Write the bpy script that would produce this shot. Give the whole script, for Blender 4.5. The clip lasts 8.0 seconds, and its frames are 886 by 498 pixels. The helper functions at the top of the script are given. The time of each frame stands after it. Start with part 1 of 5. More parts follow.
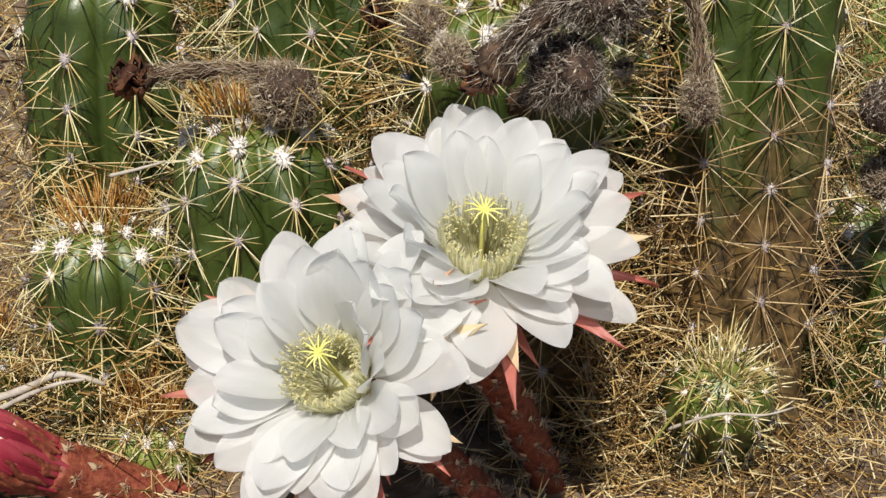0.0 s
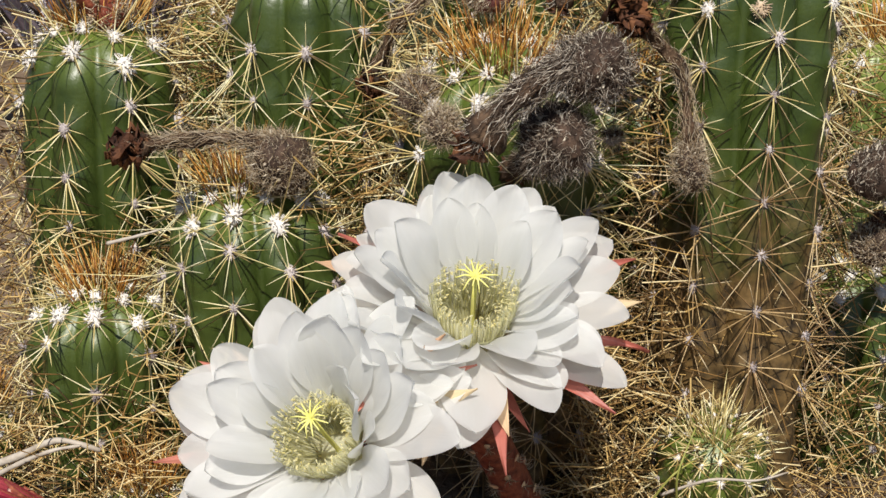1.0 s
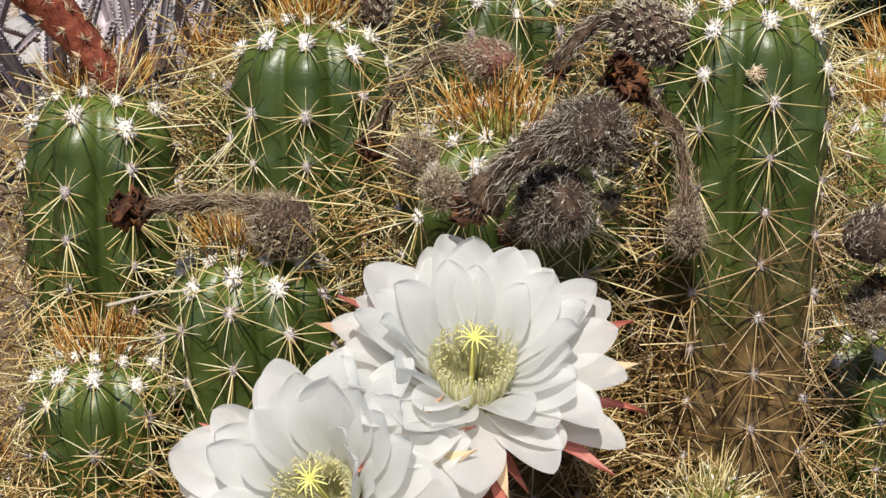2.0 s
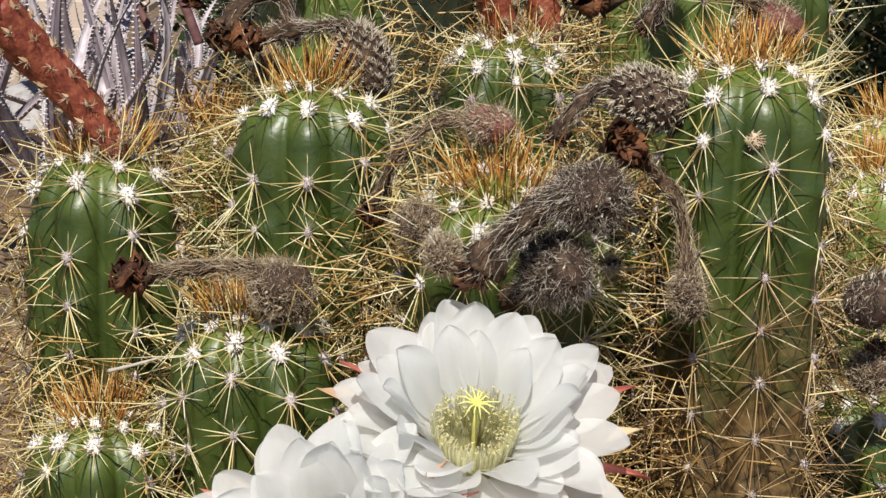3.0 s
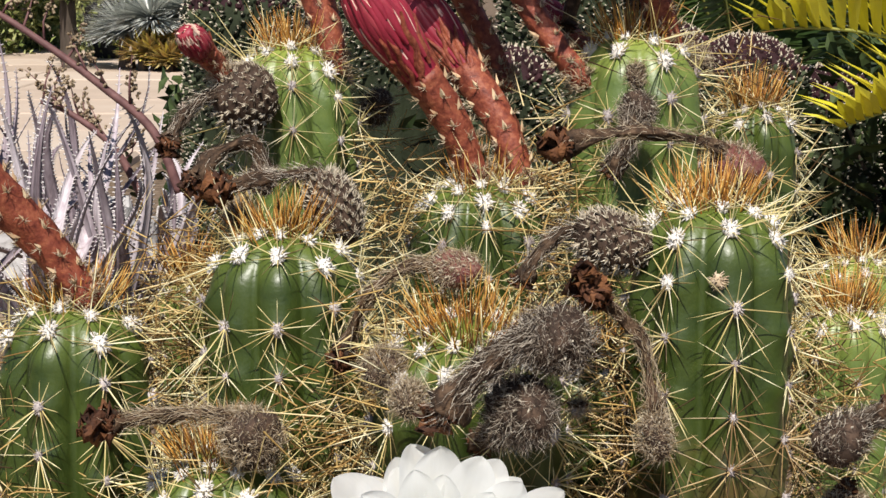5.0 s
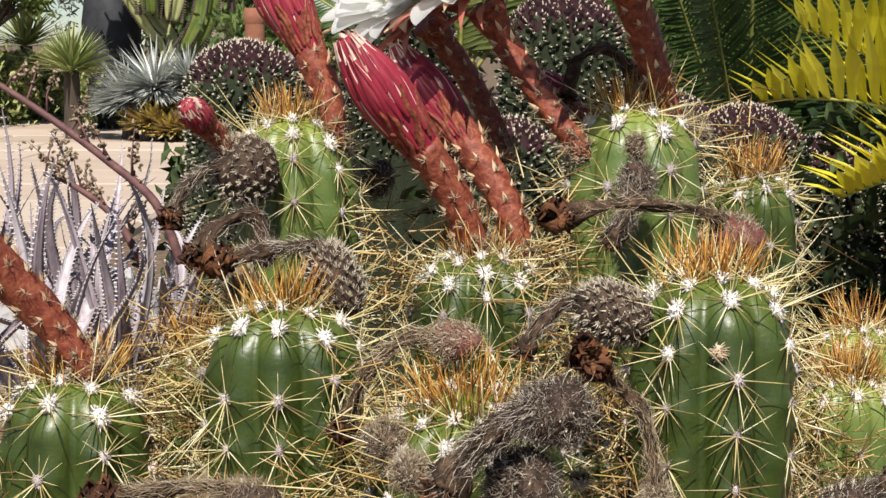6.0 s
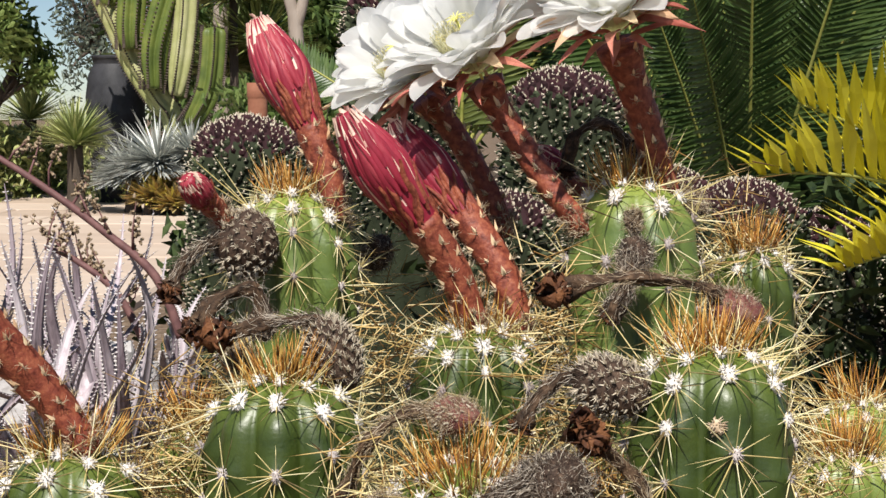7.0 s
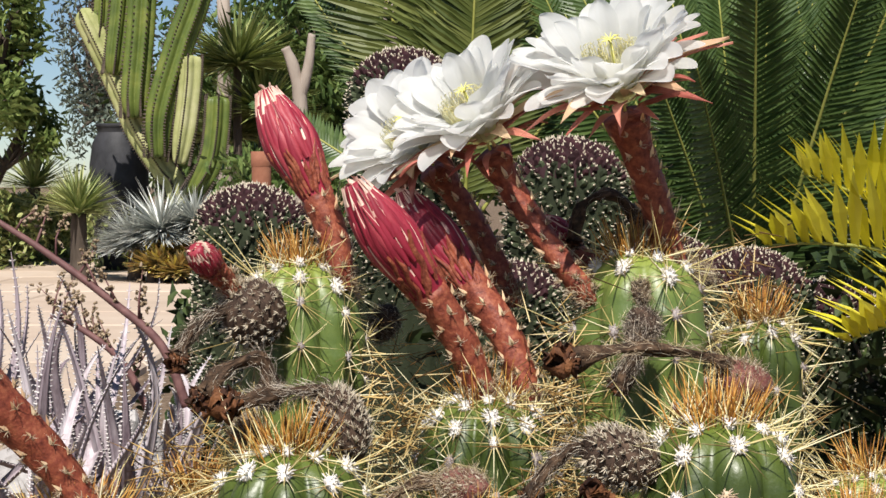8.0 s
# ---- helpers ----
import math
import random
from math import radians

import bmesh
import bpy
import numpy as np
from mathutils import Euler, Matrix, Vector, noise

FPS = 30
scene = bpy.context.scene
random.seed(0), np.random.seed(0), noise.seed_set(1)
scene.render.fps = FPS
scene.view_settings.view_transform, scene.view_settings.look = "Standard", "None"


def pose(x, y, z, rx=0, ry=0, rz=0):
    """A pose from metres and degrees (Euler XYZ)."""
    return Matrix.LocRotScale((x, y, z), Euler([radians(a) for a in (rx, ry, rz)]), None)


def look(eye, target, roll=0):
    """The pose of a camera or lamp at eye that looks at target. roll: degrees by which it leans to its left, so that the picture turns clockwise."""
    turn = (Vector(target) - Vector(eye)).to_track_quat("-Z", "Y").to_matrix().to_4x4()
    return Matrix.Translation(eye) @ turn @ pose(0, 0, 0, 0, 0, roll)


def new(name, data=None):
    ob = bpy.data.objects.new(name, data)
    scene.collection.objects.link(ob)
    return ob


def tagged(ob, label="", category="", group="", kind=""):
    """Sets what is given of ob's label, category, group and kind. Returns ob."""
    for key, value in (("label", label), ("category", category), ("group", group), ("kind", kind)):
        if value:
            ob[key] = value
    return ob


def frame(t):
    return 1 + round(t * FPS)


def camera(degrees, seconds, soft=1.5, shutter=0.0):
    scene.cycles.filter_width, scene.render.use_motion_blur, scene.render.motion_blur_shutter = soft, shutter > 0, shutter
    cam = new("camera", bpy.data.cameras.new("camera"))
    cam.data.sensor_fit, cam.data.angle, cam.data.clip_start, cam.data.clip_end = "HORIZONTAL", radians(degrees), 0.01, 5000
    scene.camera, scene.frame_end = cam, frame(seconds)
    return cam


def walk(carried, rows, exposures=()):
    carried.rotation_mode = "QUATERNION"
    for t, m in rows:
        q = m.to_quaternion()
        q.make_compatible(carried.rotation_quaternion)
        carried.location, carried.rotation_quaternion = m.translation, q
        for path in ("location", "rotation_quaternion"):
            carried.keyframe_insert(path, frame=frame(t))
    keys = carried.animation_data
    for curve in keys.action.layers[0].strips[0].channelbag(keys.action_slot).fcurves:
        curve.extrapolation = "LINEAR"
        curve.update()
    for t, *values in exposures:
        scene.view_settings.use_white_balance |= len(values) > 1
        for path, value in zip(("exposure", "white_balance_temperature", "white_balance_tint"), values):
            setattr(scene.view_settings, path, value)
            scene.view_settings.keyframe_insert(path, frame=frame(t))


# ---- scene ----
PATH = [
    (0, (-0.0225, 0.0367, 0.9879), (-0.0195, 1.8843, 0.2223), 0.95),
    (0.5, (-0.0156, 0.0301, 0.9894), (-0.0178, 1.8945, 0.2655), 0.85),
    (1, (-0.0134, 0.0261, 0.9897), (-0.0187, 1.9060, 0.3070), 0.76),
    (2.5, (-0.0186, 0.0166, 0.9899), (-0.0158, 1.9355, 0.4260), 0.90),
    (3, (-0.0206, 0.0151, 0.9905), (-0.0159, 1.9455, 0.4678), 0.89),
    (3.5, (-0.0159, 0.0112, 0.9923), (-0.0077, 1.9528, 0.5128), 0.78),
    (4, (-0.0118, 0.0101, 0.9928), (-0.0013, 1.9623, 0.5584), 0.57),
    (4.5, (-0.0029, 0.0083, 0.9933), (0.0070, 1.9700, 0.6040), 0.31),
    (6, (0.0027, 0.0058, 0.9974), (0.0077, 1.9889, 0.7378), -0.08),
    (6.5, (0.0004, 0.0041, 0.9980), (0.0039, 1.9927, 0.7850), -0.09),
    (7, (0.0060, 0.0021, 0.9985), (0.0083, 1.9952, 0.8321), -0.10),
    (7.5, (0.0066, 0.0009, 0.9991), (0.0077, 1.9972, 0.8780), -0.06),
    (8, (0.0005, 0.0000, 1.0004), (0.0004, 1.9984, 0.9209), -0.00),
]
cam = camera(31.62, 8.0, soft=1.5)
walk(cam, [(t, look(eye, target, roll)) for t, eye, target, roll in PATH], [(0.0, 0.22), (4.0, 0.32), (8.0, 0.46)])

# ---- daylight ----
SUN_TO = Vector((-0.06, -0.68, 0.86)).normalized()
world = bpy.data.worlds.new("world")
scene.world = world
world.use_nodes = True
wn = world.node_tree.nodes
sky = wn.new("ShaderNodeTexSky")
sky.sky_type, sky.sun_disc = "NISHITA", False
sky.ozone_density, sky.dust_density, sky.altitude = 3.0, 0.2, 1500
sky.sun_elevation = math.asin(SUN_TO.z)
sky.sun_rotation = math.atan2(SUN_TO.x, SUN_TO.y)
world.node_tree.links.new(sky.outputs[0], wn["Background"].inputs[0])
wn["Background"].inputs[1].default_value = 0.062
sun = new("sun", bpy.data.lights.new("sun", "SUN"))
sun.data.energy, sun.data.angle, sun.data.color = 4.8, radians(0.5), (1.0, 0.95, 0.885)
sun.matrix_world = look(SUN_TO * 20, (0, 0, 0))


# ---- materials ----
def mat(name, cols, scale=60.0, rough=0.6, bump=0.15, fine=400.0, spec=0.35, see=0.0, vary="none", amount=0.6, stretch=(1, 1, 1), shine=0.0, thin=0.0):
    """Colours spread by coarse noise; vary: 'object' or 'island' shifts the ramp piece by piece; see: share of light let through softly; thin: share that passes straight."""
    m = bpy.data.materials.new(name)
    m.use_nodes = True
    nt = m.node_tree
    n, link = nt.nodes, nt.links.new
    b = n["Principled BSDF"]
    b.inputs["Roughness"].default_value = rough
    b.inputs["Specular IOR Level"].default_value = spec
    b.inputs["Coat Weight"].default_value = shine
    b.inputs["Coat Roughness"].default_value = 0.3
    tc, mp = n.new("ShaderNodeTexCoord"), n.new("ShaderNodeMapping")
    mp.inputs["Scale"].default_value = stretch
    link(tc.outputs["Object"], mp.inputs[0])
    no = n.new("ShaderNodeTexNoise")
    no.inputs["Scale"].default_value, no.inputs["Detail"].default_value, no.inputs["Roughness"].default_value = scale, 5, 0.6
    link(mp.outputs[0], no.inputs["Vector"])
    value = no.outputs[0]
    if vary != "none":
        src = n.new("ShaderNodeObjectInfo").outputs["Random"] if vary == "object" else n.new("ShaderNodeNewGeometry").outputs["Random Per Island"]
        mx = n.new("ShaderNodeMix")
        mx.inputs[0].default_value = amount
        link(value, mx.inputs[2])
        link(src, mx.inputs[3])
        value = mx.outputs[0]
    ramp = n.new("ShaderNodeValToRGB")
    el = ramp.color_ramp.elements
    lo, hi = (0.3, 0.7) if vary == "none" else (0.15, 0.85)
    for k, c in enumerate(cols):
        at = lo + (hi - lo) * k / max(1, len(cols) - 1)
        e = el[k] if k < 2 else el.new(at)
        e.position, e.color = at, (*c, 1)
    link(value, ramp.inputs[0])
    link(ramp.outputs[0], b.inputs["Base Color"])
    if bump:
        nf, bp = n.new("ShaderNodeTexNoise"), n.new("ShaderNodeBump")
        nf.inputs["Scale"].default_value, nf.inputs["Detail"].default_value = fine, 4
        link(mp.outputs[0], nf.inputs["Vector"])
        bp.inputs["Strength"].default_value, bp.inputs["Distance"].default_value = bump, 0.6 / fine
        link(nf.outputs[0], bp.inputs["Height"])
        link(bp.outputs[0], b.inputs["Normal"])
    if see:
        tr, ms = n.new("ShaderNodeBsdfTranslucent"), n.new("ShaderNodeMixShader")
        link(ramp.outputs[0], tr.inputs[0])
        ms.inputs[0].default_value = see
        link(b.outputs[0], ms.inputs[1])
        link(tr.outputs[0], ms.inputs[2])
        link(ms.outputs[0], n["Material Output"].inputs[0])
    if thin:
        tp, mt = n.new("ShaderNodeBsdfTransparent"), n.new("ShaderNodeMixShader")
        mt.inputs[0].default_value = thin
        link(ms.outputs[0], mt.inputs[1])
        link(tp.outputs[0], mt.inputs[2])
        link(mt.outputs[0], n["Material Output"].inputs[0])
    return m


def flesh_mat(name, young, green, deep, cork_from, cork_to):
    """Waxy cactus skin: fresh at the crown, dull green below, brown cork with patches on the old foot."""
    m = mat(name, [deep, green], 35, 0.42, 0.22, 320, 0.45, shine=0.14)
    nt = m.node_tree
    n, link = nt.nodes, nt.links.new
    ramp = next(x for x in n if x.type == "VALTORGB")
    tc = next(x for x in n if x.type == "TEX_COORD")
    sep = n.new("ShaderNodeSeparateXYZ")
    link(tc.outputs["Object"], sep.inputs[0])

    def fade(a, b, wobble, src):
        add, nz = n.new("ShaderNodeMath"), n.new("ShaderNodeTexNoise")
        nz.inputs["Scale"].default_value, nz.inputs["Detail"].default_value = 28, 6
        link(tc.outputs["Object"], nz.inputs["Vector"])
        add.operation = "MULTIPLY_ADD"
        link(nz.outputs[0], add.inputs[0])
        add.inputs[1].default_value = wobble
        link(src, add.inputs[2])
        r = n.new("ShaderNodeMapRange")
        r.inputs[1].default_value, r.inputs[2].default_value = a, b
        link(add.outputs[0], r.inputs[0])
        return r.outputs[0]

    def over(fac, under, colour):
        mx = n.new("ShaderNodeMix")
        mx.data_type = "RGBA"
        link(fac, mx.inputs[0])
        link(under, mx.inputs[6])
        if isinstance(colour, tuple):
            mx.inputs[7].default_value = (*colour, 1)
        else:
            link(colour, mx.inputs[7])
        return mx.outputs[2]

    col = over(fade(-0.045, 0.01, 0.012, sep.outputs[2]), ramp.outputs[0], young)
    nz, cr = n.new("ShaderNodeTexNoise"), n.new("ShaderNodeValToRGB")
    nz.inputs["Scale"].default_value, nz.inputs["Detail"].default_value = 90, 6
    link(tc.outputs["Object"], nz.inputs["Vector"])
    cr.color_ramp.elements[0].position, cr.color_ramp.elements[0].color = 0.35, (0.030, 0.020, 0.009, 1)
    cr.color_ramp.elements[1].position, cr.color_ramp.elements[1].color = 0.68, (0.17, 0.105, 0.038, 1)
    link(nz.outputs[0], cr.inputs[0])
    col = over(fade(cork_from, cork_to, 0.22, sep.outputs[2]), col, cr.outputs[0])
    link(col, n["Principled BSDF"].inputs["Base Color"])
    return m


M_FLESH = flesh_mat("cactus_skin", (0.115, 0.155, 0.022), (0.053, 0.078, 0.012), (0.021, 0.038, 0.006), -0.07, -0.17)
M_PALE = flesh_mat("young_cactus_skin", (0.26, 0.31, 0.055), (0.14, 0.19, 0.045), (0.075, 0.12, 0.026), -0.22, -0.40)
M_WOOL = mat("areole_wool", [(0.60, 0.55, 0.49), (0.86, 0.83, 0.78)], 900, 0.9, 0.3, 1500, 0.1, vary="object", amount=0.3)
M_WOOL_OLD = mat("grey_areole_wool", [(0.20, 0.155, 0.15), (0.66, 0.60, 0.57)], 900, 0.9, 0.3, 1500, 0.1, vary="object", amount=0.4)
M_SPINE = mat("straw_spine", [(0.10, 0.06, 0.025), (0.56, 0.44, 0.17), (0.80, 0.69, 0.34), (0.88, 0.82, 0.56)], 60, 0.45, 0.0, 300, 0.4, vary="island", amount=0.7)
M_SPINE_OLD = mat("weathered_spine", [(0.07, 0.04, 0.02), (0.34, 0.21, 0.09), (0.58, 0.42, 0.21), (0.70, 0.57, 0.37)], 60, 0.55, 0.0, 300, 0.3, vary="island", amount=0.7)
M_CROWN = mat("crown_spine", [(0.07, 0.03, 0.012), (0.36, 0.14, 0.025), (0.58, 0.28, 0.05), (0.62, 0.42, 0.13)], 60, 0.45, 0.0, 300, 0.4, vary="island", amount=0.75)
M_STRAW = mat("dry_straw", [(0.045, 0.024, 0.010), (0.26, 0.145, 0.045), (0.58, 0.39, 0.14), (0.78, 0.64, 0.36)], 60, 0.7, 0.0, 300, 0.2, vary="island", amount=0.75)
M_PETAL = mat("white_petal", [(0.80, 0.80, 0.765), (0.88, 0.88, 0.86)], 60, 0.5, 0.25, 420, 0.25, see=0.56, thin=0.16, stretch=(0.12, 1, 0.12))
M_SEPAL_PALE = mat("cream_sepal", [(0.50, 0.28, 0.17), (0.74, 0.60, 0.36)], 50, 0.5, 0.1, 300, 0.3, see=0.2, vary="object", amount=0.5)
M_SEPAL = mat("red_sepal", [(0.22, 0.05, 0.04), (0.45, 0.14, 0.10), (0.55, 0.24, 0.17)], 50, 0.45, 0.1, 300, 0.4, see=0.1, vary="object", amount=0.5)
M_THROAT = mat("green_throat", [(0.88, 0.88, 0.54), (0.93, 0.92, 0.70)], 60, 0.5, 0.1, 300, 0.3, see=0.55, thin=0.2)
M_STAMEN = mat("stamen_thread", [(0.88, 0.85, 0.52), (0.94, 0.92, 0.72)], 60, 0.5, 0.0, 300, 0.3, see=0.5, thin=0.5, vary="island")
M_ANTHER = mat("yellow_anther", [(0.86, 0.76, 0.34), (0.92, 0.87, 0.58)], 60, 0.7, 0.0, 300, 0.2, see=0.3, thin=0.3, vary="island")
M_STIGMA = mat("yellow_stigma", [(0.70, 0.66, 0.14), (0.82, 0.78, 0.32)], 60, 0.6, 0.1, 900, 0.2)
M_TUBE = mat("red_tube", [(0.10, 0.020, 0.013), (0.23, 0.055, 0.030), (0.36, 0.115, 0.058)], 150, 0.55, 0.5, 350, 0.35)
M_SCALE = mat("tube_scale", [(0.60, 0.34, 0.18), (0.84, 0.68, 0.44)], 90, 0.5, 0.0, 300, 0.3, vary="object")
M_BUD = mat("magenta_bud", [(0.13, 0.008, 0.016), (0.29, 0.022, 0.042), (0.43, 0.085, 0.095)], 60, 0.5, 0.2, 300, 0.35, vary="object", amount=0.4, stretch=(1, 1, 0.25))
M_BUD_TIP = mat("pale_bud_edge", [(0.60, 0.30, 0.25), (0.74, 0.50, 0.40), (0.82, 0.69, 0.54)], 60, 0.5, 0.1, 300, 0.3)
M_HAIR = mat("grey_hair", [(0.020, 0.013, 0.010), (0.085, 0.058, 0.042), (0.22, 0.17, 0.125), (0.72, 0.64, 0.52)], 60, 0.8, 0.0, 300, 0.15, vary="island", amount=0.8)
M_HAIR_TAN = mat("tan_hair", [(0.20, 0.14, 0.08), (0.42, 0.32, 0.20), (0.60, 0.51, 0.38)], 60, 0.8, 0.0, 300, 0.15, vary="island", amount=0.8)
M_DEAD = mat("shrivelled_flower", [(0.02, 0.014, 0.010), (0.065, 0.038, 0.022), (0.16, 0.10, 0.06)], 120, 0.75, 0.9, 250, 0.2)
M_DEAD_RED = mat("dry_petal", [(0.022, 0.011, 0.008), (0.085, 0.034, 0.017), (0.22, 0.09, 0.035)], 150, 0.7, 0.9, 250, 0.2, vary="object", amount=0.5)
M_FRUIT = mat("woolly_fruit", [(0.028, 0.019, 0.014), (0.06, 0.038, 0.027), (0.12, 0.075, 0.05)], 120, 0.8, 0.4, 500, 0.2)
M_FRUIT_PINK = mat("pink_fruit", [(0.075, 0.022, 0.022), (0.17, 0.06, 0.05), (0.28, 0.17, 0.12)], 120, 0.7, 0.4, 500, 0.2)
M_SOIL = mat("dry_soil", [(0.07, 0.05, 0.035), (0.17, 0.12, 0.08), (0.28, 0.21, 0.15)], 25, 0.95, 0.6, 90, 0.1)
M_PATH = mat("sandstone_slab", [(0.40, 0.31, 0.235), (0.51, 0.40, 0.31), (0.58, 0.48, 0.385)], 2.0, 0.9, 0.2, 30, 0.15, vary="object", amount=0.4)
M_SILVER = mat("silver_leaf", [(0.12, 0.08, 0.095), (0.40, 0.33, 0.36), (0.76, 0.70, 0.71)], 130, 0.6, 0.35, 400, 0.3, vary="object", amount=0.35, stretch=(1, 1, 0.07))
M_TOOTH = mat("pale_tooth", [(0.55, 0.50, 0.48), (0.75, 0.71, 0.68)], 45, 0.6, 0.0, 400, 0.3)
M_STALK = mat("purple_stalk", [(0.10, 0.045, 0.045), (0.22, 0.11, 0.10)], 60, 0.6, 0.2, 300, 0.3)
M_SEED = mat("brown_seed", [(0.14, 0.09, 0.05), (0.46, 0.36, 0.24)], 60, 0.8, 0.2, 300, 0.2, vary="island")
M_DOTTED = mat("dark_crested_skin", [(0.012, 0.014, 0.009), (0.032, 0.040, 0.020), (0.09, 0.11, 0.06)], 25, 0.8, 0.3, 200, 0.15, vary="island", amount=0.6)
M_DOTTED_TOP = mat("purple_crest", [(0.018, 0.009, 0.010), (0.06, 0.024, 0.028)], 40, 0.8, 0.3, 200, 0.15, vary="island", amount=0.6)
M_DOT = mat("cream_dot", [(0.30, 0.24, 0.17), (0.72, 0.64, 0.50)], 60, 0.8, 0.0, 300, 0.2, vary="island")
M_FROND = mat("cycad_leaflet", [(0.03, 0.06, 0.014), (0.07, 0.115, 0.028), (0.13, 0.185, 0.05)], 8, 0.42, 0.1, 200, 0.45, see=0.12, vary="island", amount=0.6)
# lighter olive copy of the leaflet, with sunlight put into its colour
M_FROND_LIT = mat("olive_sunlit_leaflet", [(0.065, 0.09, 0.018), (0.13, 0.155, 0.036), (0.20, 0.22, 0.06)], 8, 0.42, 0.1, 200, 0.45, see=0.2, vary="island", amount=0.6)
M_YELLOW = mat("yellow_leaflet", [(0.52, 0.47, 0.025), (0.74, 0.66, 0.045), (0.82, 0.75, 0.12)], 20, 0.4, 0.1, 200, 0.4, see=0.3, vary="object", amount=0.55)
M_RACHIS = mat("leaf_stem", [(0.22, 0.24, 0.05), (0.40, 0.38, 0.10)], 30, 0.5, 0.1, 200, 0.3)
M_CEREUS = mat("candelabra_skin", [(0.045, 0.070, 0.012), (0.095, 0.13, 0.022), (0.18, 0.20, 0.04)], 3, 0.5, 0.15, 60, 0.4)
M_CEREUS_OLD = mat("candelabra_trunk", [(0.20, 0.22, 0.075), (0.33, 0.34, 0.14), (0.42, 0.41, 0.22)], 4, 0.7, 0.3, 60, 0.25)
M_LEAF = mat("tree_leaf", [(0.05, 0.085, 0.02), (0.10, 0.155, 0.04), (0.18, 0.24, 0.07)], 2, 0.5, 0.0, 60, 0.35, see=0.25, vary="island", amount=0.8)
# leaf colour darkened to stand for the shade beneath the cycads
M_LEAF_SHADE = mat("painted_shade_leaf", [(0.018, 0.032, 0.010), (0.040, 0.062, 0.018), (0.075, 0.105, 0.032)], 2, 0.55, 0.0, 60, 0.3, see=0.1, vary="island", amount=0.8)
M_LEAF_GREY = mat("grey_tree_leaf", [(0.06, 0.08, 0.06), (0.13, 0.16, 0.12), (0.22, 0.25, 0.19)], 2, 0.6, 0.0, 60, 0.3, see=0.2, vary="island", amount=0.8)
M_LEAF_BRIGHT = mat("sunny_tree_leaf", [(0.09, 0.14, 0.035), (0.17, 0.23, 0.06), (0.27, 0.33, 0.10)], 2, 0.5, 0.0, 60, 0.35, see=0.3, vary="island", amount=0.8)
M_YUCCA = mat("sword_leaf", [(0.13, 0.17, 0.045), (0.27, 0.31, 0.10), (0.46, 0.48, 0.20)], 4, 0.5, 0.0, 60, 0.35, see=0.1, vary="island", amount=0.8)
M_BLUE = mat("blue_grey_leaf", [(0.26, 0.28, 0.26), (0.50, 0.52, 0.48), (0.70, 0.71, 0.66)], 4, 0.55, 0.0, 60, 0.3, vary="island", amount=0.8)
M_GOLD = mat("golden_rosette_leaf", [(0.16, 0.13, 0.06), (0.42, 0.25, 0.08), (0.52, 0.44, 0.20), (0.76, 0.64, 0.14)], 6, 0.5, 0.0, 60, 0.35, vary="island", amount=0.85)
M_BARK = mat("tree_bark", [(0.05, 0.04, 0.03), (0.13, 0.10, 0.08)], 6, 0.9, 0.6, 30, 0.1, stretch=(1, 1, 0.3))
M_BARK_PALE = mat("pale_bark", [(0.20, 0.16, 0.125), (0.44, 0.37, 0.31)], 6, 0.85, 0.4, 30, 0.15, stretch=(1, 1, 0.3))
M_WEED = mat("dead_stem", [(0.30, 0.25, 0.19), (0.56, 0.50, 0.42)], 60, 0.7, 0.3, 300, 0.2)
M_CUSHION = mat("cream_wool", [(0.40, 0.29, 0.18), (0.64, 0.52, 0.38)], 500, 0.9, 0.3, 900, 0.1)
M_ROCK = mat("pale_stone", [(0.30, 0.28, 0.27), (0.52, 0.50, 0.49)], 20, 0.85, 0.6, 80, 0.2)
M_POT = mat("dark_jar", [(0.018, 0.018, 0.02), (0.045, 0.045, 0.05)], 6, 0.6, 0.2, 60, 0.3)


# ---- building helpers ----
rng = random.Random(11)


class Bag:
    """Vertices and faces that end up in one mesh."""

    def __init__(self):
        self.v, self.f, self.m = [], [], []

    def add(self, verts, faces, slot=0):
        o = len(self.v)
        self.v += [tuple(p) for p in verts]
        self.f += [tuple(i + o for i in q) for q in faces]
        self.m += [slot] * len(faces)

    def data(self, name, *mats, smooth=True):
        me = bpy.data.meshes.new(name)
        me.from_pydata(self.v, [], self.f)
        for m in mats:
            me.materials.append(m)
        if len(mats) > 1:
            me.polygons.foreach_set("material_index", self.m)
        if smooth:
            me.polygons.foreach_set("use_smooth", [True] * len(self.f))
        me.update()
        return me


def part(name, data, parent, m=None, label="", kind=""):
    """Links mesh data as one object under a thing or a part."""
    ob = new(name, data)
    ob.parent = parent
    if m is not None:
        ob.matrix_basis = m
    return tagged(ob, label, kind=kind)


def thing(name, m, label, category, group="", kind=""):
    ob = new(name)
    ob.empty_display_size = 0.05
    ob.matrix_basis = m
    return tagged(ob, label, category, group, kind)


def turned(place, axis, spin=0.0):
    """A pose at place whose z points along axis."""
    q = Vector(axis).normalized().to_track_quat("Z", "Y")
    return Matrix.Translation(place) @ q.to_matrix().to_4x4() @ Matrix.Rotation(spin, 4, "Z")


def ball_way(r):
    z, a = r.uniform(-1, 1), r.uniform(0, 2 * math.pi)
    s = math.sqrt(1 - z * z)
    return Vector((s * math.cos(a), s * math.sin(a), z))


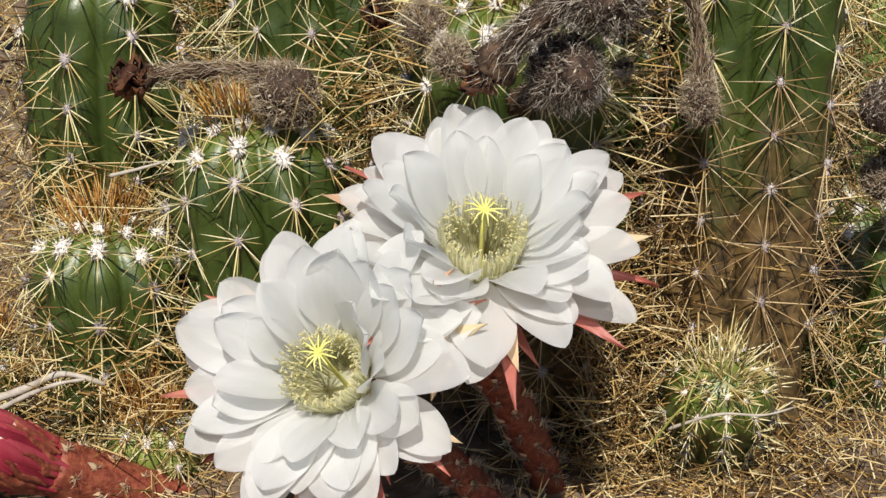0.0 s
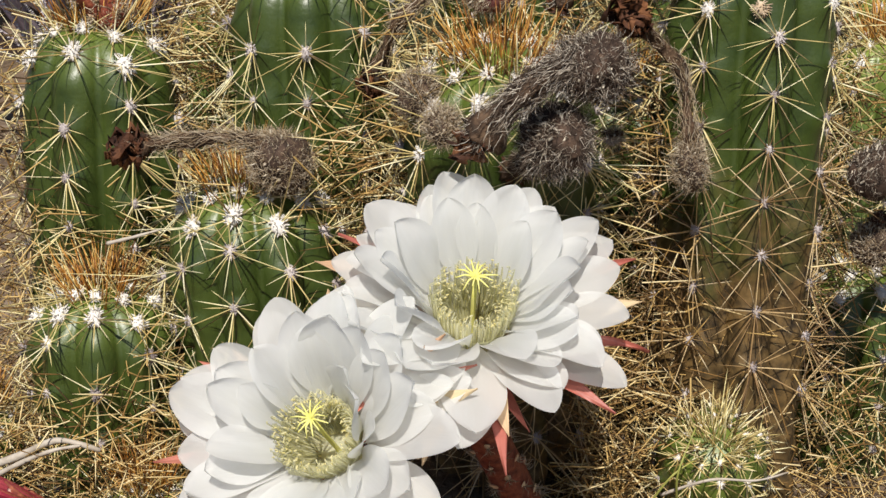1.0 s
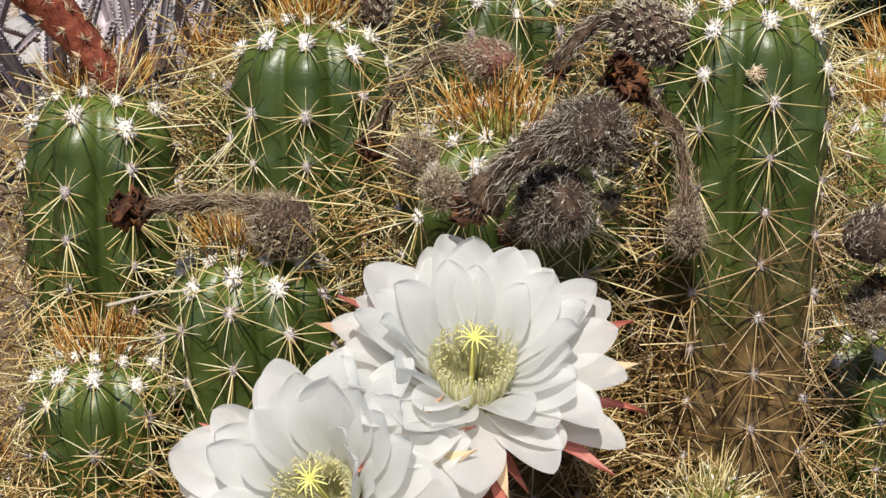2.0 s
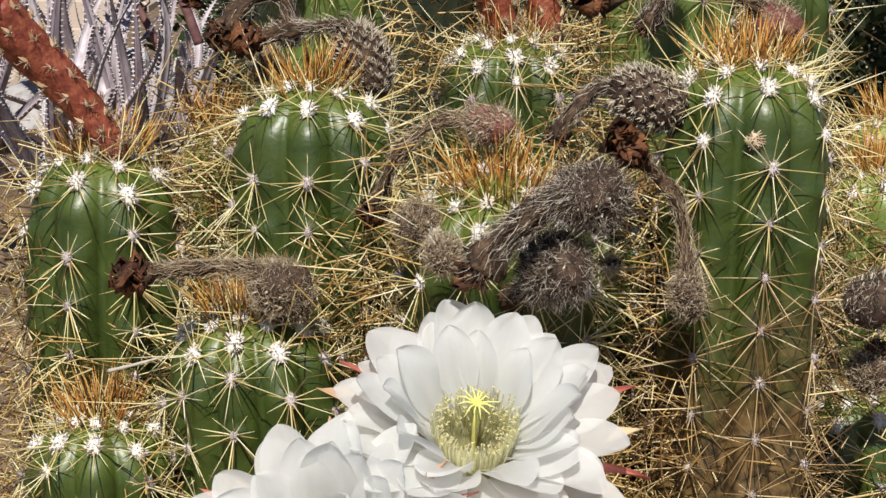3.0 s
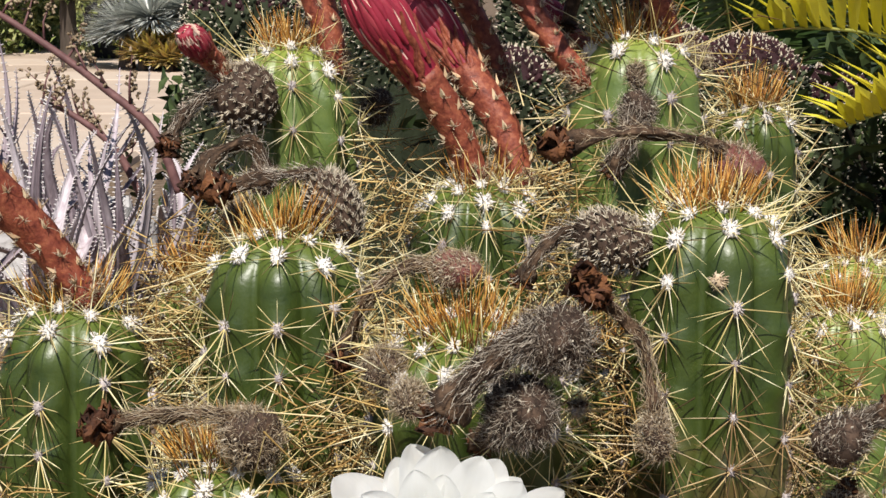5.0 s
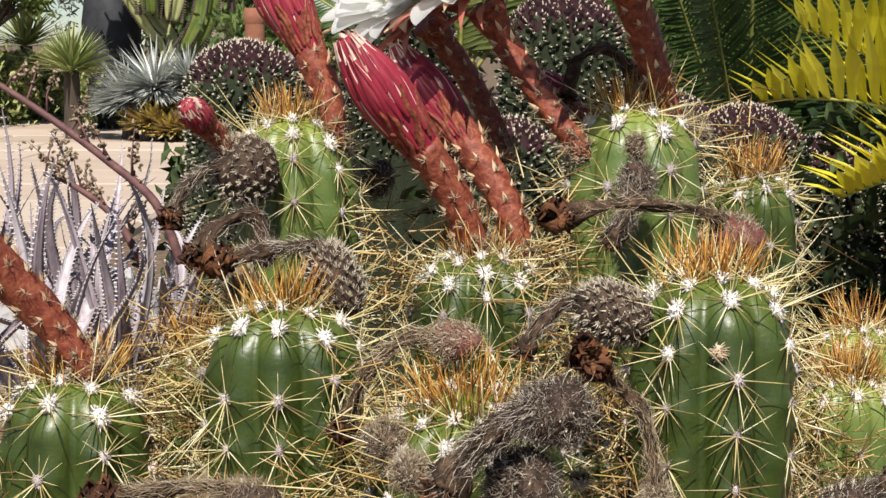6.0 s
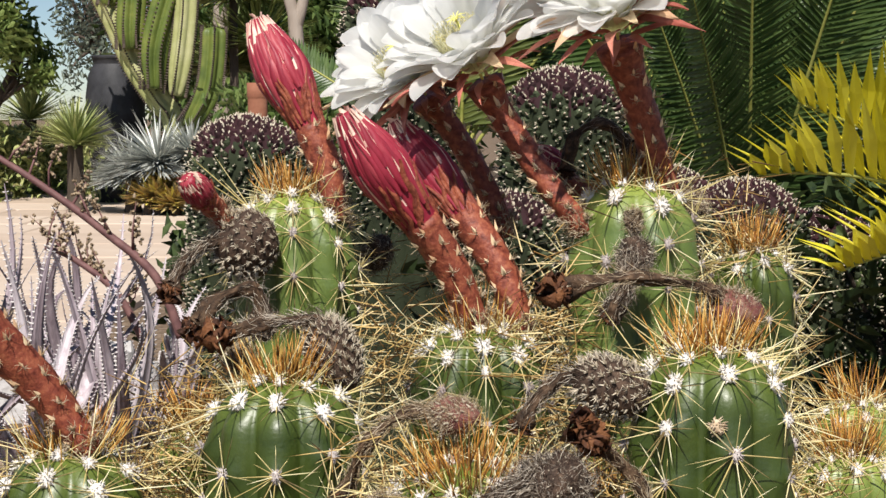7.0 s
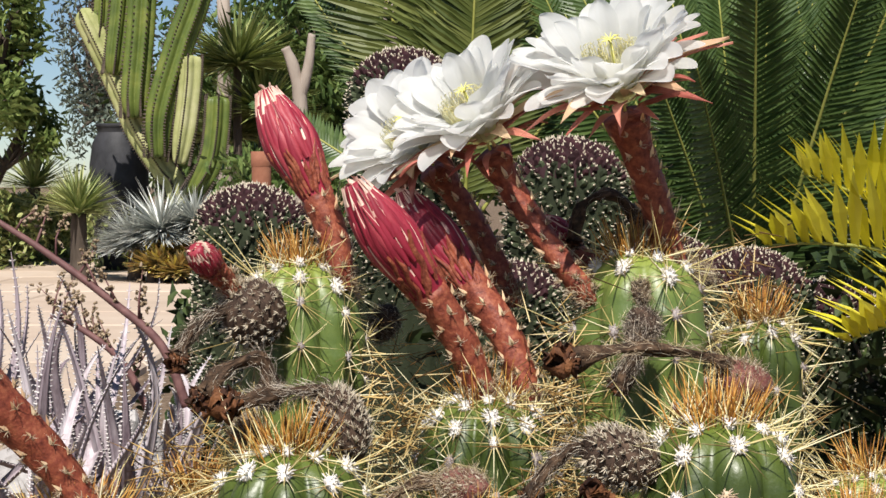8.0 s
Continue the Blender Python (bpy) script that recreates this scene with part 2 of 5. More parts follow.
def spike(bag, p, q, r, slot=0, sides=3):
    """A straight tapered thorn from p to q."""
    p, q = Vector(p), Vector(q)
    d = q - p
    a = d.orthogonal().normalized()
    b = d.normalized().cross(a)
    turn = [math.cos(k * 2 * math.pi / sides) * a + math.sin(k * 2 * math.pi / sides) * b for k in range(sides)]
    mid = p + d * 0.62
    n = sides
    bag.add([p + r * o for o in turn] + [mid + r * 0.72 * o for o in turn] + [q], [(k, (k + 1) % n, n + (k + 1) % n, n + k) for k in range(n)] + [(n + k, n + (k + 1) % n, 2 * n) for k in range(n)], slot)


def hair(bag, p, way, length, r, bend, rnd):
    """A soft curled strand of three bends, three-sided."""
    p, way = Vector(p), Vector(way)
    w1 = (way + ball_way(rnd) * bend * 0.7).normalized()
    w2 = (w1 + ball_way(rnd) * bend).normalized()
    a1 = p + way * length * 0.34
    a2 = a1 + w1 * length * 0.33
    tip = a2 + w2 * length * 0.33
    a = way.orthogonal().normalized()
    b = way.cross(a).normalized()
    c = [r * (x * a + y * b) for x, y in ((1, 0), (-0.5, 0.866), (-0.5, -0.866))]
    v = [p + o for o in c] + [a1 + o * 0.9 for o in c] + [a2 + o * 0.7 for o in c] + [tip]
    bag.add(v, [(0, 1, 4, 3), (1, 2, 5, 4), (2, 0, 3, 5), (3, 4, 7, 6), (4, 5, 8, 7), (5, 3, 6, 8), (6, 7, 9), (7, 8, 9), (8, 6, 9)])


def frames(points):
    """Tangent and two cross directions along a line of points."""
    out, a = [], None
    for k, p in enumerate(points):
        t = (points[min(k + 1, len(points) - 1)] - points[max(k - 1, 0)]).normalized()
        a = t.orthogonal().normalized() if a is None else (a - t * a.dot(t)).normalized()
        out.append((p, t, a, t.cross(a)))
    return out


def sweep(bag, points, radius, sides=12, slot=0, shape=None, caps=True):
    """A pipe along points; radius(u) and shape(u, angle) give its outline."""
    n = len(points)
    v, f = [], []
    for k, (p, t, a, b) in enumerate(frames(points)):
        u = k / (n - 1)
        for s in range(sides):
            w = 2 * math.pi * s / sides
            r = radius(u) * (shape(u, w) if shape else 1)
            v.append(p + r * (math.cos(w) * a + math.sin(w) * b))
    for k in range(n - 1):
        for s in range(sides):
            s2 = (s + 1) % sides
            f.append((k * sides + s, k * sides + s2, (k + 1) * sides + s2, (k + 1) * sides + s))
    if caps:
        f.append(tuple(range(sides))[::-1])
        f.append(tuple((n - 1) * sides + s for s in range(sides)))
    bag.add(v, f, slot)


def arc(p0, t0, p1, t1, n):
    """A smooth line from p0 along t0 to p1 arriving along t1."""
    p0, t0, p1, t1 = Vector(p0), Vector(t0), Vector(p1), Vector(t1)
    out = []
    for k in range(n):
        u = k / (n - 1)
        a, b, c, d = 2 * u**3 - 3 * u * u + 1, u**3 - 2 * u * u + u, 3 * u * u - 2 * u**3, u**3 - u * u
        out.append(a * p0 + b * t0 + c * p1 + d * t1)
    return out


def spline(points, per=6):
    """A smooth line through the given points."""
    pts = [Vector(p) for p in points]
    out = []
    for k in range(len(pts) - 1):
        t0 = (pts[k + 1] - pts[max(k - 1, 0)]) * 0.5
        t1 = (pts[min(k + 2, len(pts) - 1)] - pts[k]) * 0.5
        line = arc(pts[k], t0, pts[k + 1], t1, per + 1)
        out += line if k == len(pts) - 2 else line[:-1]
    return out


def ground_z(x, y):
    """A raised rock garden bed round the clump, falling away to the level of the path."""
    d = math.hypot(x / 1.25, (y - 1.6) / 1.45)
    s = min(1.0, max(0.0, (2.2 - d) / 1.2))
    e = math.hypot((x + 0.6) / 1.9, (y - 17.9) / 2.3)
    b = min(1.0, max(0.0, (1.0 - e) * 7.0))
    return 0.345 * s * s * (3 - 2 * s) + 0.006 * noise.noise((x * 9, y * 9, 0)) * (1 if d < 2.4 else 0) + 0.35 * b * b * (3 - 2 * b)


# ---- ground ----
def build_ground():
    bag = Bag()
    xs = sorted({round(v, 4) for v in [*np.linspace(-3.2, 3.2, 130), *np.linspace(-40, 40, 41), -3000, -600, -150, 150, 600, 3000]})
    ys = sorted({round(v, 4) for v in [*np.linspace(-2, 5.2, 90), *np.linspace(14.4, 20.4, 44), *np.linspace(-30, 90, 41), -3000, -600, -150, 200, 600, 3000]})
    nx = len(xs)
    v = [(x, y, ground_z(x, y)) for y in ys for x in xs]
    f = [(j * nx + i, j * nx + i + 1, (j + 1) * nx + i + 1, (j + 1) * nx + i) for j in range(len(ys) - 1) for i in range(nx - 1)]
    bag.add(v, f)
    tagged(new("ground", bag.data("ground", M_SOIL)), "dry brown garden soil rising to a planting bed", "ground", kind="structure")


build_ground()


# ---- cactus stems ----
def wool_tuft(seed, mat_wool):
    """A fuzzy cushion: a flattened ball under a felt of short soft hairs."""
    r, bag = random.Random(seed), Bag()
    bm = bmesh.new()
    bmesh.ops.create_icosphere(bm, subdivisions=2, radius=1)
    v = []
    for p in bm.verts:
        k = r.uniform(0.75, 1.1)
        v.append((p.co.x * 0.0028 * k, p.co.y * 0.0038 * k, p.co.z * 0.0026 * k + 0.0006))
    bag.add(v, [tuple(q.index for q in f.verts) for f in bm.faces])
    bm.free()
    for _ in range(64):
        w = ball_way(r)
        w.z = abs(w.z)
        p = Vector((w.x * 0.0026, w.y * 0.0036, w.z * 0.0024 + 0.0005))
        spike(bag, p, p + (w + ball_way(r) * 0.55) * r.uniform(0.0008, 0.0019), r.uniform(0.00025, 0.00045))
    return bag.data("areole", mat_wool)


def spine_set(seed, long, many):
    """One areole's spines as (way, length, thickness): a star of radials and a few centrals."""
    r, out = random.Random(seed), []
    for k in range(many):
        a = 2 * math.pi * (k + r.uniform(-0.3, 0.3)) / many
        tilt = radians(r.uniform(50, 84))
        way = Vector((math.sin(tilt) * math.cos(a), math.sin(tilt) * math.sin(a), math.cos(tilt)))
        out.append((way, r.uniform(0.020, 0.038) * long * (1.2 if way.y < 0 else 0.95), r.uniform(0.00048, 0.00072)))
    for k in range(r.choice((2, 3, 4))):
        a, tilt = r.uniform(0, 2 * math.pi), radians(r.uniform(15, 60))
        way = Vector((math.sin(tilt) * math.cos(a), math.sin(tilt) * math.sin(a) - 0.25, math.cos(tilt))).normalized()
        out.append((way, r.uniform(0.034, 0.072) * long, r.uniform(0.00055, 0.0008)))
    return out


WOOLS = [wool_tuft(20 + k, M_WOOL) for k in range(4)]
WOOLS_OLD = [wool_tuft(30 + k, M_WOOL_OLD) for k in range(3)]


def cactus(apex, radius, height, label, lean=(0, 0), ribs=9, phase=0.0, spacing=0.044, dome=1.15, skin=None, crown=1.0, old=0.2, groove=0.21, seed=1, thorn=1.0, brush=None):
    """A ribbed stem that hangs from its apex down to the soil, with woolly areoles, spine stars and a crown of brown spines."""
    r = random.Random(seed)
    axis = Vector((lean[0], lean[1], 1)).normalized()
    root = thing("columnar_cactus", turned(apex, axis), label, "cactus", "ribbed cactus stems of the clump")
    h = dome * radius
    spin = root.matrix_basis.to_3x3().inverted() @ Vector((math.sin(radians(phase)), -math.cos(radians(phase)), 0))
    first = math.atan2(spin.y, spin.x)
    swell = [r.uniform(0, 6.28) for _ in range(3)]

    def girth(q):
        top = (1 - abs(1 - min(q, h) / h) ** 2.3) ** 0.5
        return radius * top * (1 - 0.10 * max(0, q - h) / height + 0.018 * math.sin(q * 55 + swell[0]))

    offs = [(0.5 if k % 2 else 0.0) + r.uniform(-0.12, 0.12) for k in range(ribs)]

    def outline(q, w):
        c = abs(math.cos(ribs * (w - first) / 2))
        deep = groove * min(1, 0.45 + q / h * 0.55)
        k = round((w - first) / (2 * math.pi / ribs)) % ribs
        p = ((q - h * 0.5) / spacing - offs[k]) % 1.0
        bump = (0.028 * math.cos(2 * math.pi * p) - 0.034 * math.exp(-(((p - 0.80) / 0.10) ** 2))) * c**2
        return 1 - deep * (1 - c**0.85) + bump * min(1, q / h * 1.4)

    bag = Bag()
    sides = ribs * 12
    qs = [h * (k / 20) ** 1.6 for k in range(1, 21)] + [h + (height - h) * k / 78 for k in range(1, 79)]
    v, f = [(0, 0, 0)], []
    for q in qs:
        for s in range(sides):
            w = first + 2 * math.pi * s / sides
            g = girth(q) * outline(q, w)
            v.append((g * math.cos(w), g * math.sin(w), -q))
    f += [(0, 1 + s, 1 + (s + 1) % sides) for s in range(sides)]
    for k in range(len(qs) - 1):
        a, b = 1 + k * sides, 1 + (k + 1) * sides
        f += [(a + s, b + s, b + (s + 1) % sides, a + (s + 1) % sides) for s in range(sides)]
    bag.add(v, f)
    part("body", bag.data("body", skin or M_FLESH), root)
    # areoles sit on the rib crests
    coat = Bag()
    for k in range(ribs):
        w = first + 2 * math.pi * k / ribs
        q = h * (0.07 + 0.06 * (k % 2))
        rows = [q, h * (0.26 + 0.12 * (k % 2))]
        q = h * 0.5 + spacing * (offs[k] % 1.0)
        while q < min(height - 0.02, 0.36):
            rows.append(q)
            q += spacing * r.uniform(0.94, 1.06)
        for n, q in enumerate(rows):
            g, e = girth(q) * outline(q, w), 0.002
            g1, g2 = girth(max(q - e, 1e-4)), girth(q + e)
            normal = Vector((math.cos(w) * 2 * e, math.sin(w) * 2 * e, g2 - g1)).normalized()
            up = Vector((0, 0, 1)) - normal * normal.z
            if up.length < 1e-4:
                up = Vector((-math.cos(w), -math.sin(w), 0))
            up.normalize()
            side = up.cross(normal)
            turn = Matrix((side, up, normal)).transposed().to_4x4()
            aged = q > old
            size = (0.8 if n == 0 else 1.0 if n == 1 else 1.0) * r.uniform(0.9, 1.12) * min(1.15, radius / 0.06 + 0.1)
            m = Matrix.Translation((g * math.cos(w), g * math.sin(w), -q)) @ turn @ Matrix.Diagonal((size, size, size, 1))
            if n < 3:
                big = 1.0 if thorn < 1 else 1.3 if n == 2 else 1.9
                m = m @ Matrix.Diagonal((big, big, big, 1))
            part("areole", r.choice(WOOLS_OLD if q > h * 0.9 or (n > 1 and r.random() < 0.6) else WOOLS), root, m)
            spot = m.translation
            for way, long, thick in spine_set(r.random(), (1.35 if aged else 1.0) * size * thorn, 13 if aged else 12):
                w3 = turn.to_3x3() @ way
                spike(coat, spot + w3 * 0.0015, spot + w3 * long, thick, 1 if aged else 0)
    part("spine_coat", coat.data("spine_coat", M_SPINE, M_SPINE_OLD), root, None, "straw-coloured spines", "stuff")
    # the crown
    if crown:
        bag = Bag()
        for _ in range(int(190 * crown)):
            a, q = r.uniform(0, 2 * math.pi), h * r.uniform(0.0, 0.10) * (1.8 if r.random() < 0.25 else 1)
            g = girth(max(q, 1e-5)) * 0.97
            out = 0.10 + 0.95 * (g / radius) + r.uniform(-0.3, 0.4)
            way = Vector((math.cos(a) * out + r.uniform(-0.2, 0.2), math.sin(a) * out + r.uniform(-0.2, 0.2), 1)).normalized()
            p = Vector((g * math.cos(a), g * math.sin(a), -q - 0.001))
            spike(bag, p, p + way * r.uniform(0.014, 0.050), r.uniform(0.0005, 0.0009))
        part("spine_crown", bag.data("spine_crown", brush or M_CROWN), root, None, "brush of pale yellow young spines" if brush else "brush of orange-brown young spines", "stuff")
    return root


GREEN = "ribbed green cactus with straw spines"
cactus((-0.308, 1.317, 0.722), 0.068, 0.42, GREEN + ", domed top", (0.02, 0.03), 8, -12, 0.041, 1.2, seed=1)
cactus((-0.129, 1.317, 0.783), 0.068, 0.46, GREEN + ", orange crown", (-0.02, 0.06), 9, 0, 0.041, 1.15, seed=2)
cactus((0.022, 1.147, 0.736), 0.073, 0.36, GREEN + " under shrivelled flowers", (-0.05, -0.22), 10, -17, 0.042, 0.95, seed=3)
cactus((0.217, 1.217, 0.821), 0.066, 0.50, GREEN + ", tall with corky foot", (0.0, 0.06), 8, 6, 0.043, 1.1, seed=4, old=0.15)
cactus((-0.171, 1.197, 0.622), 0.069, 0.31, GREEN + ", short and squat", (-0.07, 0.02), 10, -7, 0.044, 1.0, seed=5)
cactus((-0.292, 1.197, 0.531), 0.061, 0.26, GREEN + ", low in the clump", (-0.03, 0.05), 9, 5, 0.042, 1.0, seed=6)
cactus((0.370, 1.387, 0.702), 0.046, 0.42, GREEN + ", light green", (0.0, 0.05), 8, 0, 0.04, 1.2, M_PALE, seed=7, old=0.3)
cactus((0.039, 1.458, 0.807), 0.066, 0.50, GREEN + " bearing two red flower buds", (-0.02, 0.05), 10, 6, 0.044, 1.15, seed=8, crown=0.5)
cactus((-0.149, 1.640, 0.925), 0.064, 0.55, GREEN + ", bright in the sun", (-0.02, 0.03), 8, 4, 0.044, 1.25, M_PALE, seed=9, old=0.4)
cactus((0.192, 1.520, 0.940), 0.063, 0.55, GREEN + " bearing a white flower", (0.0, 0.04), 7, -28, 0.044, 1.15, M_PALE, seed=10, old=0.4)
cactus((0.325, 1.600, 0.867), 0.046, 0.5, GREEN + ", slender at the back", (0.0, 0.0), 8, 10, 0.042, 1.2, seed=11, old=0.4)
cactus((0.349, 1.294, 0.524), 0.056, 0.30, GREEN + ", shaded and weathered", (0.0, 0.05), 8, 5, 0.042, 1.1, seed=12, crown=0.2)
cactus((0.195, 1.097, 0.449), 0.044, 0.12, "small round cactus offset crowned with yellow spines", (-0.02, -0.75), 10, 0, 0.020, 0.9, M_FLESH, seed=13, old=1, groove=0.2, thorn=0.5, crown=0.8, brush=M_SPINE)
cactus((-0.226, 1.437, 0.719), 0.032, 0.40, GREEN + ", a small pale offset", (0.0, 0.0), 8, 0, 0.035, 1.2, M_PALE, seed=14, old=0.4)
cactus((0.396, 1.450, 0.736), 0.040, 0.40, GREEN + ", low with golden crown", (0.0, 0.0), 8, 0, 0.035, 1.2, M_PALE, seed=15, old=0.4, crown=0.5)
cactus((-0.247, 1.117, 0.396), 0.036, 0.16, "small cactus offset half buried in dry spines", (0.0, -0.1), 9, 0, 0.026, 1.0, M_PALE, seed=16, old=0.5)
cactus((-0.394, 1.187, 0.426), 0.034, 0.22, GREEN + ", low at the edge", (0.0, 0.0), 8, 0, 0.035, 1.2, seed=17)
cactus((0.144, 1.317, 0.681), 0.058, 0.40, GREEN + ", half hidden behind dead flowers", (0.0, 0.0), 9, 0, 0.04, 1.2, seed=18, crown=0.6, old=0.03)
cactus((-0.058, 1.317, 0.618), 0.055, 0.36, GREEN + ", hidden under fallen spines", (0.0, 0.0), 9, 0, 0.04, 1.2, seed=19, crown=0.4, old=0.03)


# ---- flowers ----
def petal_data(name, m, length, half, a0, a1, cup, seed, blunt=True):
    """A spoon-shaped petal that leaves the axis at a0 and ends at a1 degrees from it; blunt ones end in a small point."""
    r, bag = random.Random(seed), Bag()
    nu, nv = 18, 8
    us = [1 - (1 - k / nu) ** 1.45 for k in range(nu + 1)]
    p, v, last = Vector((0, 0, 0)), [], 0.0
    wav, ph = r.uniform(0.0008, 0.0030), r.uniform(0, 6)
    side, roll = r.uniform(-0.10, 0.10), r.uniform(-14, 22)
    notch = r.uniform(-0.06, 0.06)
    for u in us:
        a = radians(a0 + (a1 - a0) * u**0.9 + 6 * math.sin(u * 3 + ph) * u + roll * max(0, u - 0.62) * 2)
        p = p + Vector((math.sin(a), 0, math.cos(a))) * (length * (u - last))
        last = u
        if blunt:
            w = half * (0.30 + 0.70 * math.sin(min(1, u / 0.64) * math.pi / 2) ** 1.25) * max(0, 1 - max(0, (u - 0.56) / 0.44) ** 2.3) ** 0.66
        else:
            w = half * (0.45 + 0.55 * math.sin(min(1, u / 0.4) * math.pi / 2)) * max(0, 1 - max(0, (u - 0.35) / 0.65) ** 1.5)
        w = max(w, 0.0004)
        out = Vector((math.cos(a), 0, -math.sin(a)))
        for j in range(nv + 1):
            t = 2 * j / nv - 1
            lift = -cup * w * (t * t - 0.35) * (1.1 - 0.5 * u) + wav * math.sin(6 * u + 3 * t + ph) * t * t + 0.0009 * max(0, 1 - abs(t) * 3) * (1 - u)
            v.append(p + Vector((0, t * w * (1 + notch * t) + side * u * u * length * 0.3, 0)) + out * lift)
    bag.add(v, [(k * (nv + 1) + j, k * (nv + 1) + j + 1, (k + 1) * (nv + 1) + j + 1, (k + 1) * (nv + 1) + j) for k in range(nu) for j in range(nv)])
    return bag.data(name, m)


# name, material, count, length, half width, first and last angle, cup, ring radius, height on the axis
LAYERS = [
    ("petal", M_PETAL, 10, 0.066, 0.0165, 16, 38, 0.40, 0.0265, 0.006),
    ("petal", M_PETAL, 13, 0.079, 0.0195, 26, 56, 0.34, 0.0270, 0.003),
    ("petal", M_PETAL, 15, 0.087, 0.0200, 36, 72, 0.28, 0.0265, -0.001),
    ("petal", M_PETAL, 14, 0.090, 0.0182, 46, 88, 0.22, 0.0250, -0.006),
    ("sepal", M_SEPAL_PALE, 9, 0.098, 0.0115, 52, 94, 0.15, 0.0225, -0.013),
    ("sepal", M_SEPAL, 12, 0.108, 0.0080, 56, 95, 0.15, 0.0195, -0.022),
    ("sepal", M_SEPAL, 10, 0.066, 0.0058, 58, 104, 0.15, 0.0165, -0.034),
]
PETALS = [[petal_data(lay[0], lay[1], lay[3], lay[4], lay[5], lay[6], lay[7], 100 + 10 * n + k, n < 4) for k in range(6)] for n, lay in enumerate(LAYERS)]


def stamen_data():
    """A hollow cone of threads, each tipped with a small yellow anther, that leans to the low side (-y)."""
    r, bag = random.Random(5), Bag()
    for k in range(460):
        a = 2 * math.pi * k / 460 * 7.03 + r.uniform(-0.03, 0.03)
        deep = r.random() ** 0.55
        r0, r1 = 0.012 + 0.005 * deep, 0.0295 - 0.012 * (1 - deep) + r.uniform(-0.0015, 0.0015)
        z1 = 0.000 + 0.034 * deep + r.uniform(-0.006, 0.006)
        p = Vector((r0 * math.cos(a), r0 * math.sin(a), -0.018))
        q = Vector((r1 * math.cos(a), r1 * math.sin(a) - 0.003, z1))
        m = (p + q) / 2 + Vector((math.cos(a), math.sin(a), 0)) * 0.003
        hook = q - Vector((math.cos(a), math.sin(a), 0)) * r.uniform(0.0005, 0.004) + Vector((0, 0, r.uniform(-0.001, 0.003)))
        sweep(bag, [p, m, q, hook], lambda u: 0.00052, 3, 0, caps=False)
        if k % 5 < 3:
            w = ball_way(r) * 0.0010
            spike(bag, hook - w, hook + w * 1.5, 0.00062, 1, 4)
    return bag.data("stamen_ring", M_STAMEN, M_ANTHER)


def style_data():
    """A stout style with a star of slim stigma lobes."""
    bag = Bag()
    top = Vector((0, 0.004, 0.036))
    sweep(bag, [Vector((0, 0, -0.04)).lerp(top, u) for u in (0, 0.25, 0.5, 0.75, 1)], lambda u: 0.0017, 8)
    r = random.Random(8)
    for k in range(13):
        a = 2 * math.pi * k / 13 + r.uniform(-0.15, 0.15)
        o = Vector((math.cos(a), math.sin(a), 0))
        f = r.uniform(0.8, 1.2)
        sweep(bag, [top, top + o * 0.002 * f + Vector((0, 0, 0.004)), top + o * 0.007 * f + Vector((0, 0, r.uniform(0.005, 0.008))), top + o * 0.0125 * f + Vector((0, 0, r.uniform(0.000, 0.008)))],
              lambda u: 0.0010 * (1 - 0.6 * u), 5)
    return bag.data("stigma", M_STIGMA)


def throat_data():
    bag = Bag()
    sweep(bag, [Vector((0, 0, -0.022 + 0.032 * k / 8)) for k in range(9)], lambda u: 0.0145 + 0.0140 * u**0.8, 24, caps=False)
    sweep(bag, [Vector((0, 0, -0.026 + 0.006 * k)) for k in range(2)], lambda u: 0.0150, 16)
    return bag.data("throat", M_THROAT)


STAMENS, STIGMA, THROAT = stamen_data(), style_data(), throat_data()


def scale_data(long, half):
    bag = Bag()
    bag.add([(-half, 0, -0.001), (half, 0, -0.001), (0, 0.3 * long, 0.0024), (0, long, 0.0034), (-half * 0.8, 0.45 * long, 0.0004), (half * 0.8, 0.45 * long, 0.0004), (0, 0.3 * long, -0.0012)],
            [(0, 1, 2), (0, 2, 4), (2, 1, 5), (4, 2, 3), (2, 5, 3), (0, 4, 6), (4, 3, 6), (3, 5, 6), (5, 1, 6), (1, 0, 6)])
    return bag.data("scale", M_SCALE, smooth=False)


SCALES = [scale_data(0.011, 0.0026), scale_data(0.009, 0.0022), scale_data(0.013, 0.0028)]


